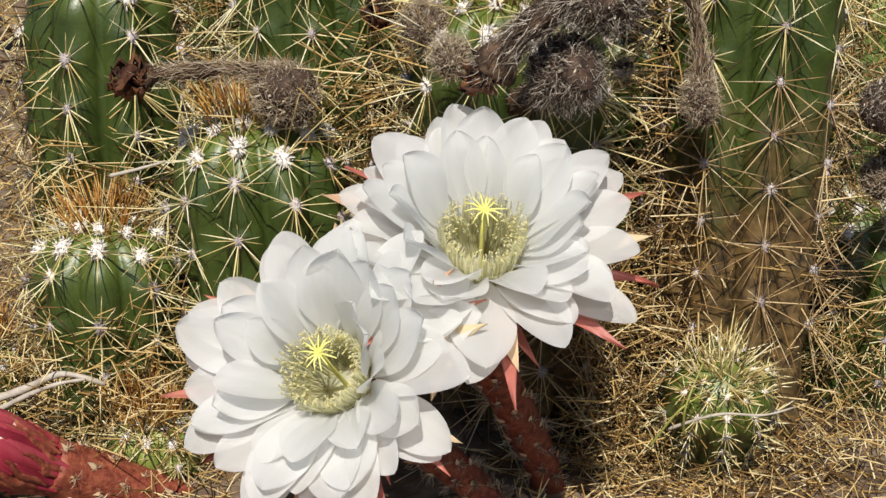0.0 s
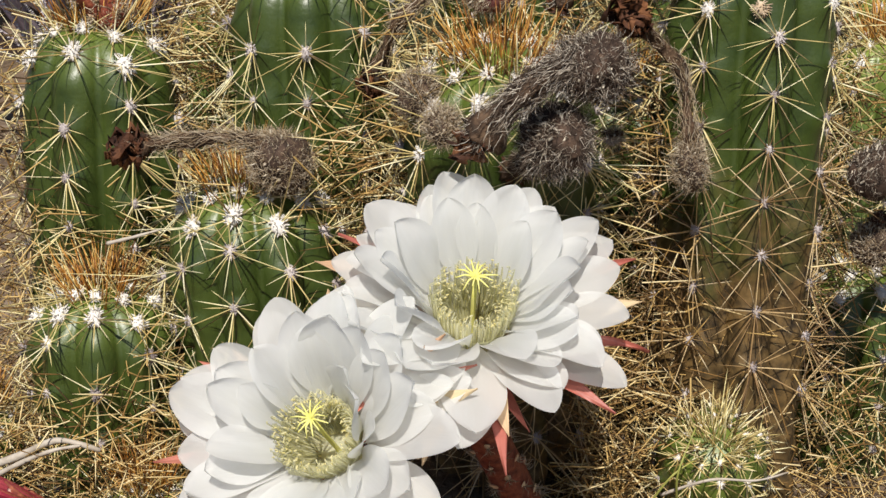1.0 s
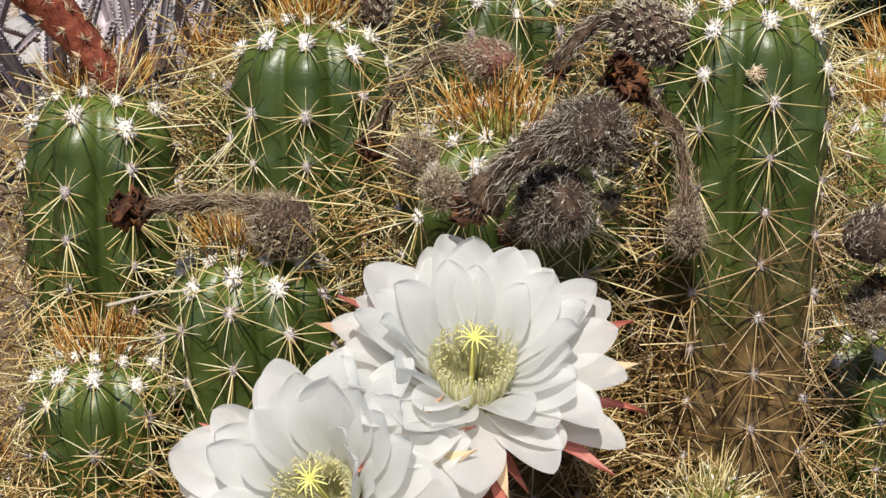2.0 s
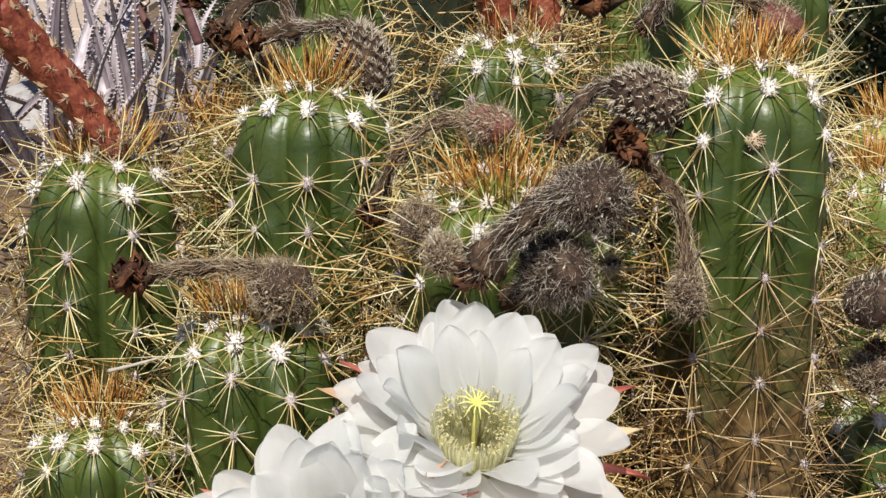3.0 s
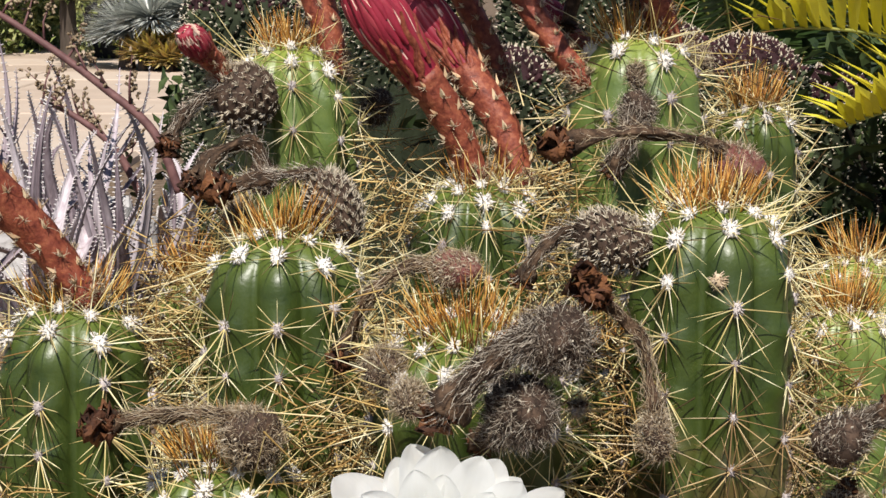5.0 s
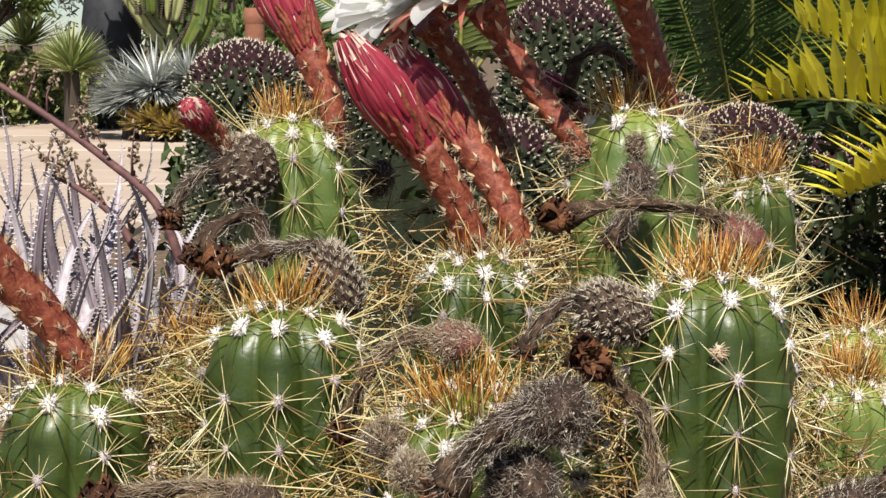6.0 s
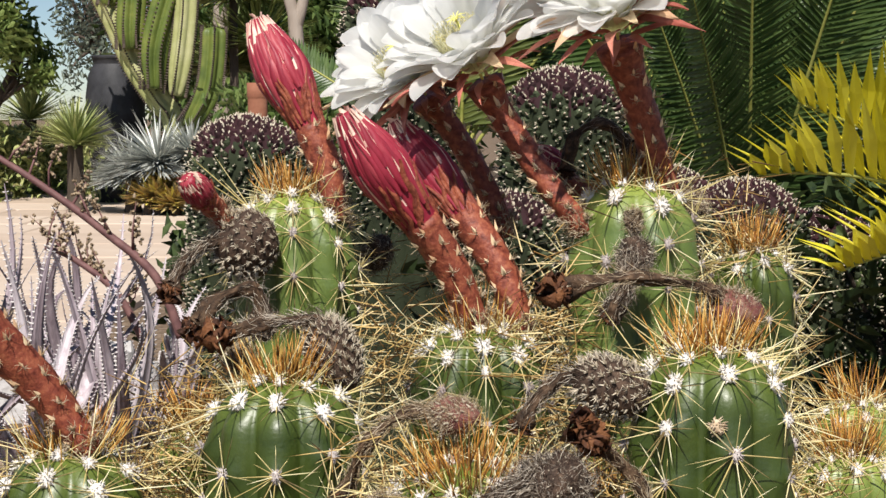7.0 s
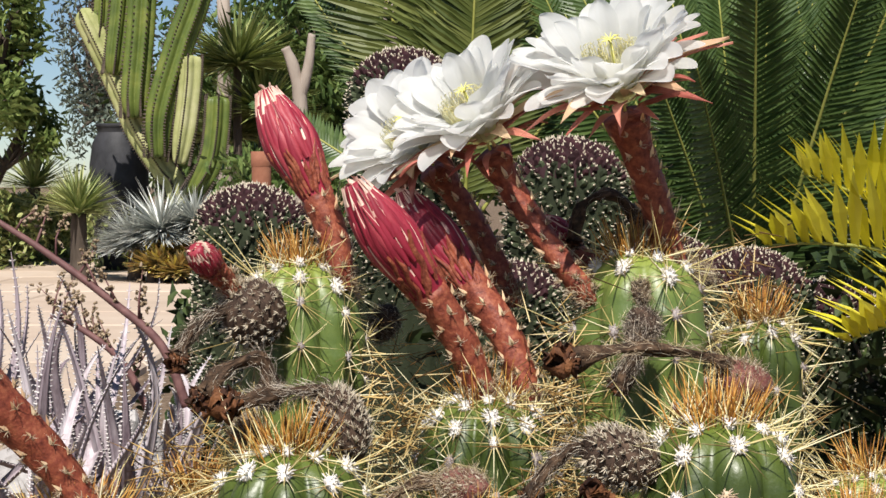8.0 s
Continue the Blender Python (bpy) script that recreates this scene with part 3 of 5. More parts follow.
def scaly_tube(root, line, r0, r1, seed, hairy=1.0, flare=0.0):
    """The fleshy red tube of a flower with its small pointed scales and loose hair."""
    r, bag = random.Random(seed), Bag()
    n = len(line)
    grow = lambda u: r0 + (r1 - r0) * u**0.8 + flare * max(0, u - 0.8)
    sweep(bag, line, grow, 16, shape=lambda u, w: 1 + 0.05 * math.sin(5 * w + 9 * u) + 0.03 * math.sin(31 * u + 2 * w))
    part("tube", bag.data("tube", M_TUBE), root)
    fr, hairs = frames(line), Bag()
    size = sum((line[k + 1] - line[k]).length for k in range(n - 1))
    count = int(size / 0.0034)
    for k in range(count):
        u = (k + 0.5) / count
        p, t, a, b = fr[min(n - 1, int(u * (n - 1)))]
        f2 = fr[min(n - 1, int(u * (n - 1)) + 1)][0]
        p = p.lerp(f2, u * (n - 1) - int(u * (n - 1)))
        w = k * 2.39996
        o = math.cos(w) * a + math.sin(w) * b
        side = t.cross(o)
        turn = Matrix((side, t, o)).transposed().to_4x4()
        s = r.uniform(0.6, 0.95) * (0.85 + 0.5 * u)
        part("scale", r.choice(SCALES), root, Matrix.Translation(p + o * grow(u) * 0.97) @ turn @ Matrix.Rotation(radians(7), 4, "X") @ Matrix.Diagonal((s, s, s, 1)))
        for _ in range(int((8 + 36 * (1 - u) ** 4) * hairy)):
            hair(hairs, p + o * grow(u), (o + t * 0.7 + ball_way(r) * 0.8).normalized(), r.uniform(0.006, 0.015), 0.00034, 1.0, r)
    p0, t0, a0, b0 = fr[0]
    for _ in range(int(190 * hairy)):
        w, up = r.uniform(0, 6.28), r.uniform(-0.004, 0.022)
        o = math.cos(w) * a0 + math.sin(w) * b0
        hair(hairs, p0 + t0 * up + o * r0 * 0.95, (o * 0.8 + t0 * 0.6 + ball_way(r) * 0.6).normalized(), r.uniform(0.008, 0.019), 0.00042, 1.0, r)
    part("hair", hairs.data("hair", M_HAIR_TAN), root, None, "", "stuff")


def flower(center, axis, foot, foot_way, label, size=1.0, seed=1, spin=0.0, tube=(0.013, 0.016)):
    """An open flower: rings of petals and sepals round a throat with stamens, on a scaly tube from foot."""
    r = random.Random(seed)
    axis = Vector(axis).normalized()
    root = thing("cactus_flower", Matrix.Translation(foot), label, "flower", "open white cactus flowers")
    back = root.matrix_basis.inverted()
    high = (Vector((0, 0, 1)) - axis * axis.z).normalized()
    level = Matrix((high.cross(axis), high, axis)).transposed().to_4x4()
    m = back @ Matrix.Translation(center) @ level @ Matrix.Diagonal((size, size, size, 1))
    for n, lay in enumerate(LAYERS):
        for k in range(lay[2]):
            a = spin + 2 * math.pi * (k + 0.5 * (n % 2) + r.uniform(-0.2, 0.2)) / lay[2]
            s = r.uniform(0.84, 1.08)
            fall = r.uniform(-9, 9) + (22, 16, 10, 4, 0, 0, 0)[n] * max(0, -math.sin(a)) - 8 * max(0, math.sin(a)) * (n < 3)
            local = Matrix.Rotation(a, 4, "Z") @ Matrix.Translation((lay[8], 0, lay[9])) @ Matrix.Rotation(radians(fall), 4, "Y") @ Matrix.Rotation(radians(r.uniform(-14, 14)), 4, "Z") @ Matrix.Rotation(radians(r.uniform(-12, 12)), 4, "X") @ Matrix.Diagonal((s, s * r.uniform(0.92, 1.1), s, 1))
            part(lay[0], r.choice(PETALS[n]), root, m @ local, {"sepal": "pointed reddish outer sepal"}.get(lay[0], ""))
    part("throat", THROAT, root, m)
    part("stamen_ring", STAMENS, root, m, "pale yellow stamens", "stuff")
    part("stigma", STIGMA, root, m)
    end = Vector(center) - axis * 0.046 * size
    gap = (end - Vector(foot)).length
    line = [back @ p for p in arc(foot, Vector(foot_way).normalized() * gap, end, axis * gap * 0.8, 22)]
    scaly_tube(root, line, tube[0] * size, tube[1] * size, seed + 50, 1.0, 0.03)
    return root


WHITE = "large white cactus flower on a red tube"
flower((0.004, 0.978, 0.595), (0.03, -0.46, 0.88), (0.074, 1.117, 0.314), (-0.2, -0.3, 1), WHITE + ", fully open", 0.98, 1)
flower((-0.086, 0.911, 0.537), (-0.29, -0.66, 0.69), (0.024, 1.057, 0.351), (-0.5, -0.3, 0.8), WHITE + ", facing the path", 0.93, 2, 0.5)
flower((-0.026, 1.580, 1.045), (-0.50, -0.50, 0.68), (0.070, 1.580, 0.878), (-0.2, 0, 1), WHITE + ", leaning over the buds", 0.82, 3, 0.3)
flower((0.032, 1.500, 1.063), (-0.42, -0.40, 0.80), (0.145, 1.500, 0.890), (-0.7, 0, 0.8), WHITE + " above a sunny stem", 0.84, 4, 0.9)
flower((0.162, 1.460, 1.103), (-0.27, -0.42, 0.86), (0.225, 1.520, 0.907), (-0.1, 0, 1), WHITE + ", the highest one", 0.90, 5, 1.3, (0.016, 0.018))


def bud(foot, tip, foot_way, label, length, fat, r0, r1, seed, open_tip=0.0):
    """A closed flower: scaly tube, then long magenta sepals folded round a pointed bud."""
    r = random.Random(seed)
    foot, tip = Vector(foot), Vector(tip)
    root = thing("flower_bud", Matrix.Translation(foot), label, "flower bud", "closed magenta flower buds")
    gap = (tip - foot).length
    way = (tip - foot).normalized()
    line = [p - foot for p in arc(foot, Vector(foot_way).normalized() * gap, tip, way * gap * 0.8, 40)]
    cut = int(39 * (1 - length / gap))
    scaly_tube(root, line[: cut + 1], r0, r1, seed + 9)
    bloom = line[cut - 1 :]
    n = len(bloom)
    shape = lambda u: r1 * 0.92 + (fat - r1 * 0.92) * math.sin(min(1, u / 0.50) * math.pi / 2) ** 2.0 - (fat - 0.0075) * max(0, (u - 0.46) / 0.54) ** 1.7
    core = Bag()
    sweep(core, bloom, lambda u: max(0.0012, shape(u) * 0.95), 42, shape=lambda u, w: 1 + 0.07 * math.sin(14 * w + 3 * u) + 0.03 * math.sin(5 * w - 9 * u))
    part("bud_core", core.data("bud_core", M_BUD), root)
    fr = frames(bloom)
    cols = (-1, -0.70, -0.35, 0, 0.35, 0.70, 1)
    wide, steps = len(cols), 16
    for k in range(64):
        w0, u0 = k * 2.39996, (k % 8) * 0.075
        u1 = min(1.01, u0 + r.uniform(0.60, 0.95))
        low = k >= 38
        if low:
            u0 = r.uniform(0.0, 0.14)
            u1 = u0 + r.uniform(0.14, 0.40)
        bag, v = Bag(), []
        twist, curl = r.uniform(0.15, 0.5), r.uniform(-0.0012, 0.0030)
        for i in range(steps + 1):
            s = i / steps
            u = u0 + (u1 - u0) * s
            x = u * (n - 1)
            j = min(n - 2, int(x))
            p, t, a, b = fr[j]
            p = p.lerp(fr[j + 1][0], min(1, x - j)) + t * max(0, u - 1) * length * 0.9
            half = (0.20 if low else 0.25) * (0.40 + 0.60 * math.sin(min(1, s / 0.4) * math.pi / 2)) * (1 - max(0, (s - 0.35) / 0.65) ** 1.7 * 0.93)
            for c in cols:
                w = w0 + twist * s + c * half + 0.05 * math.sin(9 * s + k)
                g = max(0.0020, shape(min(u, 1))) * (0.97 + (0.14 if low else 0.12) * (1 - c * c)) + 0.0012 * s * (k % 4) / 2 + curl * max(0, s - 0.7) * 3 + 0.0009 * s * math.sin(11 * s + k) * c
                v.append(p + g * (math.cos(w) * a + math.sin(w) * b))
        m1 = wide - 1
        faces = [(i * wide + c, i * wide + c + 1, (i + 1) * wide + c + 1, (i + 1) * wide + c) for i in range(steps) for c in range(m1)]
        bag.add(v, faces)
        # pale margins run up the long sepals and widen into dry tips
        bag.m = [1 if (not low and i // m1 > 2 and (i % m1 == 0 or (i % m1 == m1 - 1 and k % 2))) or (i // m1 >= steps - (4 if u1 > 0.97 else 0)) else 0 for i in range(len(faces))]
        part("sepal", bag.data("sepal", M_TUBE if low else M_BUD, M_SCALE if low else M_BUD_TIP), root)
    # crumpled petal ends stick out of the mouth
    for k in range(6):
        p, t, a, b = fr[-1]
        bag, v = Bag(), []
        w, size = k * 2.4, length * r.uniform(0.02, 0.06)
        o, q = math.cos(w) * a + math.sin(w) * b, -math.sin(w) * a + math.cos(w) * b
        for i in range(6):
            s = i / 5
            for c in (-1, 0, 1):
                v.append(p - t * 0.006 + t * (size + 0.006) * s + o * (0.003 + 0.004 * s * math.sin(3 * s + k)) + q * c * 0.0035 * (1 - 0.6 * s) + o * 0.0012 * math.sin(6 * s + 2 * c + k))
        bag.add(v, [(i * 3 + c, i * 3 + c + 1, (i + 1) * 3 + c + 1, (i + 1) * 3 + c) for i in range(5) for c in range(2)])
        part("petal_tip", bag.data("petal_tip", M_BUD_TIP), root, None, "dry cream petal tip")
    return root


BUD = "closed magenta flower bud on scaly tube"
bud((0.039, 1.450, 0.796), (-0.081, 1.400, 1.003), (-0.2, -0.1, 1), BUD + ", striped pale at its tip", 0.125, 0.0245, 0.013, 0.0180, 1)
bud((0.080, 1.480, 0.782), (-0.040, 1.540, 0.994), (0.05, 0, 1), BUD + ", half opened", 0.115, 0.0235, 0.013, 0.0175, 2)
bud((-0.105, 1.630, 0.892), (-0.187, 1.660, 1.102), (0, 0, 1), BUD + ", standing upright", 0.125, 0.0270, 0.013, 0.0175, 3)
bud((-0.289, 1.300, 0.719), (-0.430, 1.220, 0.915), (-0.5, 0, 0.8), BUD + ", leaning out over grey leaves", 0.095, 0.026, 0.012, 0.021, 4)
bud((-0.181, 1.107, 0.311), (-0.384, 0.987, 0.454), (-1, -0.2, 0.4), BUD + ", lying low over dry spines", 0.110, 0.027, 0.016, 0.022, 5)
bud((-0.207, 1.550, 0.894), (-0.238, 1.500, 0.941), (-0.6, 0, 1), "small young flower bud, pink and woolly", 0.040, 0.014, 0.010, 0.012, 6)


# ---- shrivelled flowers ----
def dead_flower(points, label, fruit=(0.022, 0.03), tube=0.006, tip=0.014, seed=1, hairs=420, hair_mat=None, fruit_mat=None, fuzzy_tube=0.5, scaly=False):
    """A spent flower: woolly fruit at the first point, a twisted dry tube, a crumpled corolla at the last."""
    r = random.Random(seed)
    base = Vector(points[0])
    root = thing("dead_flower", Matrix.Translation(base), label, "dead flower", "shrivelled flowers on the clump")
    pts = [Vector(p) - base for p in points]
    line = spline(pts, 9) if len(pts) > 1 else []
    d = (pts[1] - pts[0]).normalized() if len(pts) > 1 else Vector((0, 0, 1))
    bag = Bag()
    ax = [d * (fruit[1] * (2 * k / 9 - 1)) for k in range(10)]
    sweep(bag, ax, lambda u: fruit[0] * max(0.06, (1 - abs(2 * u - 1) ** 2.2)) ** 0.5, 16, shape=lambda u, w: 1 + 0.09 * math.sin(6 * w + 14 * u) + 0.06 * math.sin(23 * u - 3 * w) + (0.04 if scaly else 0.16) * math.sin(2 * w + 5 * u + seed))
    part("fruit", bag.data("fruit", fruit_mat or M_FRUIT), root)
    fur = Bag()
    for _ in range(int(hairs * (1.0 if scaly else 2.6))):
        w = ball_way(r)
        t = w.dot(d)
        p = d * t * fruit[1] * 0.95 + (w - d * t) * fruit[0]
        hair(fur, p, (w * 0.7 + d * 0.5 + ball_way(r) * 0.9).normalized(), r.uniform(0.005, 0.015) * (1.35 if hairs > 800 else 1), r.uniform(0.00013, 0.00024), 1.5, r)
    spots, a, b = Bag(), d.orthogonal().normalized(), None
    b = d.cross(a)
    count = int((20 + 1600 * fruit[1]) * (1.7 if scaly else 1))
    for k in range(count):
        t = 1.8 * (k + 0.5) / count - 0.9
        g = fruit[0] * (1 - abs(t) ** 2.2) ** 0.5
        o = math.cos(k * 2.4) * a + math.sin(k * 2.4) * b
        p = d * t * fruit[1] + o * g
        if scaly:
            for _ in range(11):
                spike(spots, p - o * 0.001, p + o * r.uniform(0.002, 0.0045) + d * r.uniform(0.002, 0.0065) + ball_way(r) * 0.0035, r.uniform(0.0004, 0.0008))
        else:
            spike(spots, p - o * 0.001, p + o * 0.0025 + d * r.uniform(0.002, 0.004), r.uniform(0.0008, 0.0013), 0, 4)
    part("scale_coat", spots.data("scale_coat", M_DOT), root, None, "pale scales", "stuff")
    if line:
        bag = Bag()
        ph = r.uniform(0, 6)
        sweep(bag, line, lambda u: tube * (1.35 - 0.75 * math.sin(u * math.pi) ** 0.7 + 0.2 * math.sin(17 * u + ph)), 14,
              shape=lambda u, w: 1 + 0.28 * math.sin(3 * w + 11 * u + ph) + 0.16 * math.sin(7 * w - 8 * u))
        part("dry_tube", bag.data("dry_tube", M_DEAD), root)
        fr = frames(line)
        for _ in range(int(hairs * fuzzy_tube * 2.6)):
            u = r.random() ** 1.4
            p, t, a, b = fr[int(u * (len(fr) - 1))]
            w = r.uniform(0, 6.28)
            o = math.cos(w) * a + math.sin(w) * b
            hair(fur, p + o * tube * 0.8, (o * 0.35 + t * 1.2 * r.choice((1, 1, -1)) + ball_way(r) * 0.5).normalized(), r.uniform(0.008, 0.024), r.uniform(0.00014, 0.0003), 0.9, r)
        end, t, a, b = fr[-1]
        for k in range(24):
            w = k * 2.4
            o = math.cos(w) * a + math.sin(w) * b
            bag, v = Bag(), []
            side = t.cross(o)
            size = tip * r.uniform(0.5, 1.4)
            ph = r.uniform(0, 6)
            for i in range(7):
                s = i / 6
                mid = end - t * tip * 0.5 + t * size * 1.5 * s + o * tip * (0.15 + r.uniform(0.25, 0.75) * math.sin(s * 2.4)) + o * 0.0040 * math.sin(9 * s + ph) + side * 0.004 * math.sin(6 * s + 2 * ph)
                for c in (-1, -0.4, 0.3, 1):
                    v.append(mid + side * c * size * 0.20 * (0.35 + math.sin(s * 3.0)) + o * 0.0045 * math.sin(5 * c + 7 * s + ph) - o * abs(c) * tip * 0.28)
            bag.add(v, [(i * 4 + c, i * 4 + c + 1, (i + 1) * 4 + c + 1, (i + 1) * 4 + c) for i in range(6) for c in range(3)])
            part("dry_petal", bag.data("dry_petal", M_DEAD_RED), root)
    part("hair", fur.data("hair", hair_mat or M_HAIR), root, None, "", "stuff")
    return root


DEAD = "shrivelled brown flower with woolly fruit"
dead_flower([(-0.140, 1.157, 0.647), (-0.163, 1.147, 0.667), (-0.208, 1.137, 0.669), (-0.240, 1.127, 0.667)], DEAD + " lying across two stems", (0.021, 0.026), 0.0065, 0.016, 1, 700, M_HAIR_TAN)
dead_flower([(0.082, 1.047, 0.749), (0.057, 1.027, 0.751), (0.026, 1.017, 0.730), (0.006, 1.017, 0.708)], DEAD + ", matted with dark hair", (0.021, 0.030), 0.011, 0.014, 2, 900, None, None, 1.0)
dead_flower([(0.060, 1.047, 0.699), (0.048, 1.057, 0.684), (0.035, 1.097, 0.664)], DEAD + ", a dark hairy ball", (0.022, 0.024), 0.008, 0.010, 3, 1000)
dead_flower([(0.161, 1.107, 0.663), (0.158, 1.107, 0.694), (0.149, 1.117, 0.733), (0.115, 1.097, 0.770)], DEAD + " hanging down on a thin tube", (0.011, 0.019), 0.0055, 0.017, 4, 420, M_HAIR_TAN)
dead_flower([(0.138, 1.197, 0.791), (0.104, 1.187, 0.803), (0.077, 1.177, 0.783), (0.067, 1.177, 0.766)], DEAD + " with a scaly oval fruit", (0.022, 0.034), 0.006, 0.006, 5, 420, scaly=True)
dead_flower([(-0.087, 1.338, 0.796), (-0.100, 1.338, 0.825), (-0.141, 1.318, 0.825), (-0.176, 1.308, 0.819)], DEAD + " bent over an orange crown", (0.022, 0.034), 0.0065, 0.017, 6, 560, scaly=True)
dead_flower([(-0.163, 1.468, 0.803), (-0.170, 1.468, 0.838), (-0.200, 1.458, 0.831), (-0.223, 1.448, 0.808)], DEAD + ", a dark hook of dry petals", (0.012, 0.014), 0.0085, 0.012, 7, 260)
dead_flower([(-0.188, 1.558, 0.874), (-0.221, 1.538, 0.877), (-0.245, 1.528, 0.858), (-0.256, 1.518, 0.835)], DEAD + " with pale scales", (0.033, 0.032), 0.007, 0.012, 8, 520, scaly=True)
dead_flower([(0.258, 1.338, 0.830), (0.226, 1.318, 0.856), (0.160, 1.298, 0.866), (0.108, 1.288, 0.858)], DEAD + " with a pinkish fruit", (0.021, 0.026), 0.0065, 0.016, 9, 420, M_HAIR_TAN, M_FRUIT_PINK, 0.35)
dead_flower([(0.181, 1.408, 0.874), (0.169, 1.368, 0.855), (0.155, 1.368, 0.825)], DEAD + ", hairy and drooping", (0.016, 0.02), 0.009, 0.006, 10, 500, None, None, 1.0)
dead_flower([(0.186, 1.468, 0.900), (0.186, 1.468, 0.908)], "small brown woolly bud on a green stem", (0.009, 0.012), 0.003, 0.003, 11, 220, M_HAIR_TAN, None, 0.1)
dead_flower([(0.016, 1.178, 0.773), (-0.020, 1.188, 0.773), (-0.053, 1.198, 0.746), (-0.070, 1.208, 0.701)], DEAD + " wedged between the stems", (0.013, 0.020), 0.006, 0.012, 12, 420, M_HAIR_TAN, M_FRUIT_PINK)
dead_flower([(0.297, 1.108, 0.661), (0.311, 1.108, 0.672), (0.331, 1.108, 0.682)], DEAD + ", dark and folded", (0.018, 0.022), 0.009, 0.014, 13, 480)
dead_flower([(0.310, 1.137, 0.595), (0.311, 1.137, 0.611)], "round brown woolly fruit of a spent flower", (0.017, 0.017), 0.004, 0.006, 14, 480, M_HAIR_TAN, None, 0.1)
dead_flower([(0.206, 1.620, 0.966), (0.176, 1.620, 0.992), (0.144, 1.620, 0.980), (0.136, 1.620, 0.945)], DEAD + ", a black dry arch", (0.008, 0.008), 0.0075, 0.006, 15, 160)
dead_flower([(-0.170, 1.348, 0.788), (-0.170, 1.348, 0.797)], "tuft of brown wool on a cactus crown", (0.012, 0.012), 0.003, 0.003, 16, 420, M_HAIR_TAN, None, 0.1)
dead_flower([(-0.018, 1.058, 0.703), (-0.016, 1.058, 0.709)], "pale woolly fruit beside dry spines", (0.011, 0.012), 0.003, 0.003, 17, 420, M_HAIR_TAN, None, 0.1)
dead_flower([(-0.036, 1.128, 0.707), (-0.036, 1.128, 0.716)], "pale woolly cushion beside orange spines", (0.016, 0.016), 0.003, 0.003, 18, 620, M_HAIR_TAN, None, 0.1)
dead_flower([(0.254, 1.540, 0.912), (0.232, 1.540, 0.923)], "grey wool at the foot of a flower tube", (0.012, 0.014), 0.003, 0.003, 19, 420, M_HAIR_TAN, None, 0.1)
dead_flower([(-0.063, 1.680, 0.855), (-0.069, 1.680, 0.843)], DEAD + " in the shade of the buds", (0.016, 0.02), 0.004, 0.004, 20, 420)


# ---- fallen spines ----
def straw_heap(name, spots, label, material, seed, share=1.0):
    """Fallen spines and straw heaped between stems: (centre, spread, count, length)."""
    r, bag = random.Random(seed), Bag()
    for c, spread, count, long in spots:
        for _ in range(int(count * share)):
            p = Vector(c) + Vector([r.gauss(0, s) for s in spread])
            p.z = max(p.z, ground_z(p.x, p.y) + 0.002)
            w = ball_way(r)
            w.z *= 0.55
            w.normalize()
            size = r.uniform(0.4, 1.25) * long
            q = p + w * size
            q.z = max(q.z, ground_z(q.x, q.y) + 0.001)
            spike(bag, p, q, r.uniform(0.00042, 0.0009))
    tagged(new(name, bag.data(name, material)), label, "dry spines", kind="stuff")


straw_heap("fallen_spines", [
    ((-0.226, 1.337, 0.655), (0.014, 0.03, 0.05), 420, 0.045), ((-0.375, 1.277, 0.604), (0.02, 0.04, 0.07), 500, 0.045), ((-0.082, 1.217, 0.622), (0.035, 0.04, 0.03), 520, 0.05),
    ((-0.039, 1.187, 0.696), (0.02, 0.03, 0.035), 260, 0.05), ((0.144, 1.187, 0.658), (0.018, 0.03, 0.05), 320, 0.05), ((0.316, 1.257, 0.641), (0.02, 0.03, 0.05), 300, 0.045),
    ((-0.045, 1.428, 0.770), (0.018, 0.03, 0.03), 260, 0.05), ((0.110, 1.448, 0.783), (0.018, 0.04, 0.045), 300, 0.055), ((0.292, 1.338, 0.711), (0.02, 0.04, 0.05), 300, 0.05),
    ((-0.058, 1.700, 0.810), (0.03, 0.05, 0.035), 150, 0.055), ((0.294, 1.600, 0.868), (0.03, 0.05, 0.04), 220, 0.055), ((-0.221, 1.388, 0.729), (0.022, 0.03, 0.03), 300, 0.05),
    ((-0.266, 1.237, 0.530), (0.05, 0.04, 0.03), 420, 0.045), ((0.113, 1.317, 0.739), (0.025, 0.04, 0.03), 240, 0.055), ((0.323, 1.308, 0.638), (0.03, 0.04, 0.04), 280, 0.045)],
    "straw-coloured fallen spines caught between cactus stems", M_STRAW, 1, 0.62)
straw_heap("spine_litter", [
    ((0.146, 1.177, 0.460), (0.03, 0.05, 0.06), 1300, 0.045), ((0.228, 1.197, 0.492), (0.05, 0.03, 0.06), 900, 0.05), ((0.118, 1.167, 0.372), (0.03, 0.04, 0.03), 900, 0.042),
    ((0.160, 1.117, 0.345), (0.08, 0.05, 0.010), 1300, 0.04), ((0.281, 1.127, 0.372), (0.06, 0.05, 0.02), 700, 0.042), ((-0.351, 1.167, 0.395), (0.05, 0.04, 0.03), 800, 0.045),
    ((-0.258, 1.117, 0.418), (0.05, 0.03, 0.03), 900, 0.04), ((0.320, 1.217, 0.413), (0.05, 0.04, 0.05), 600, 0.05), ((-0.229, 1.197, 0.444), (0.03, 0.03, 0.03), 350, 0.04), ((-0.312, 1.097, 0.343), (0.1, 0.05, 0.02), 900, 0.04),
    ((-0.378, 1.237, 0.495), (0.03, 0.04, 0.05), 500, 0.045)],
    "matted dry straw and old spines on the soil", M_STRAW, 2, 0.66)


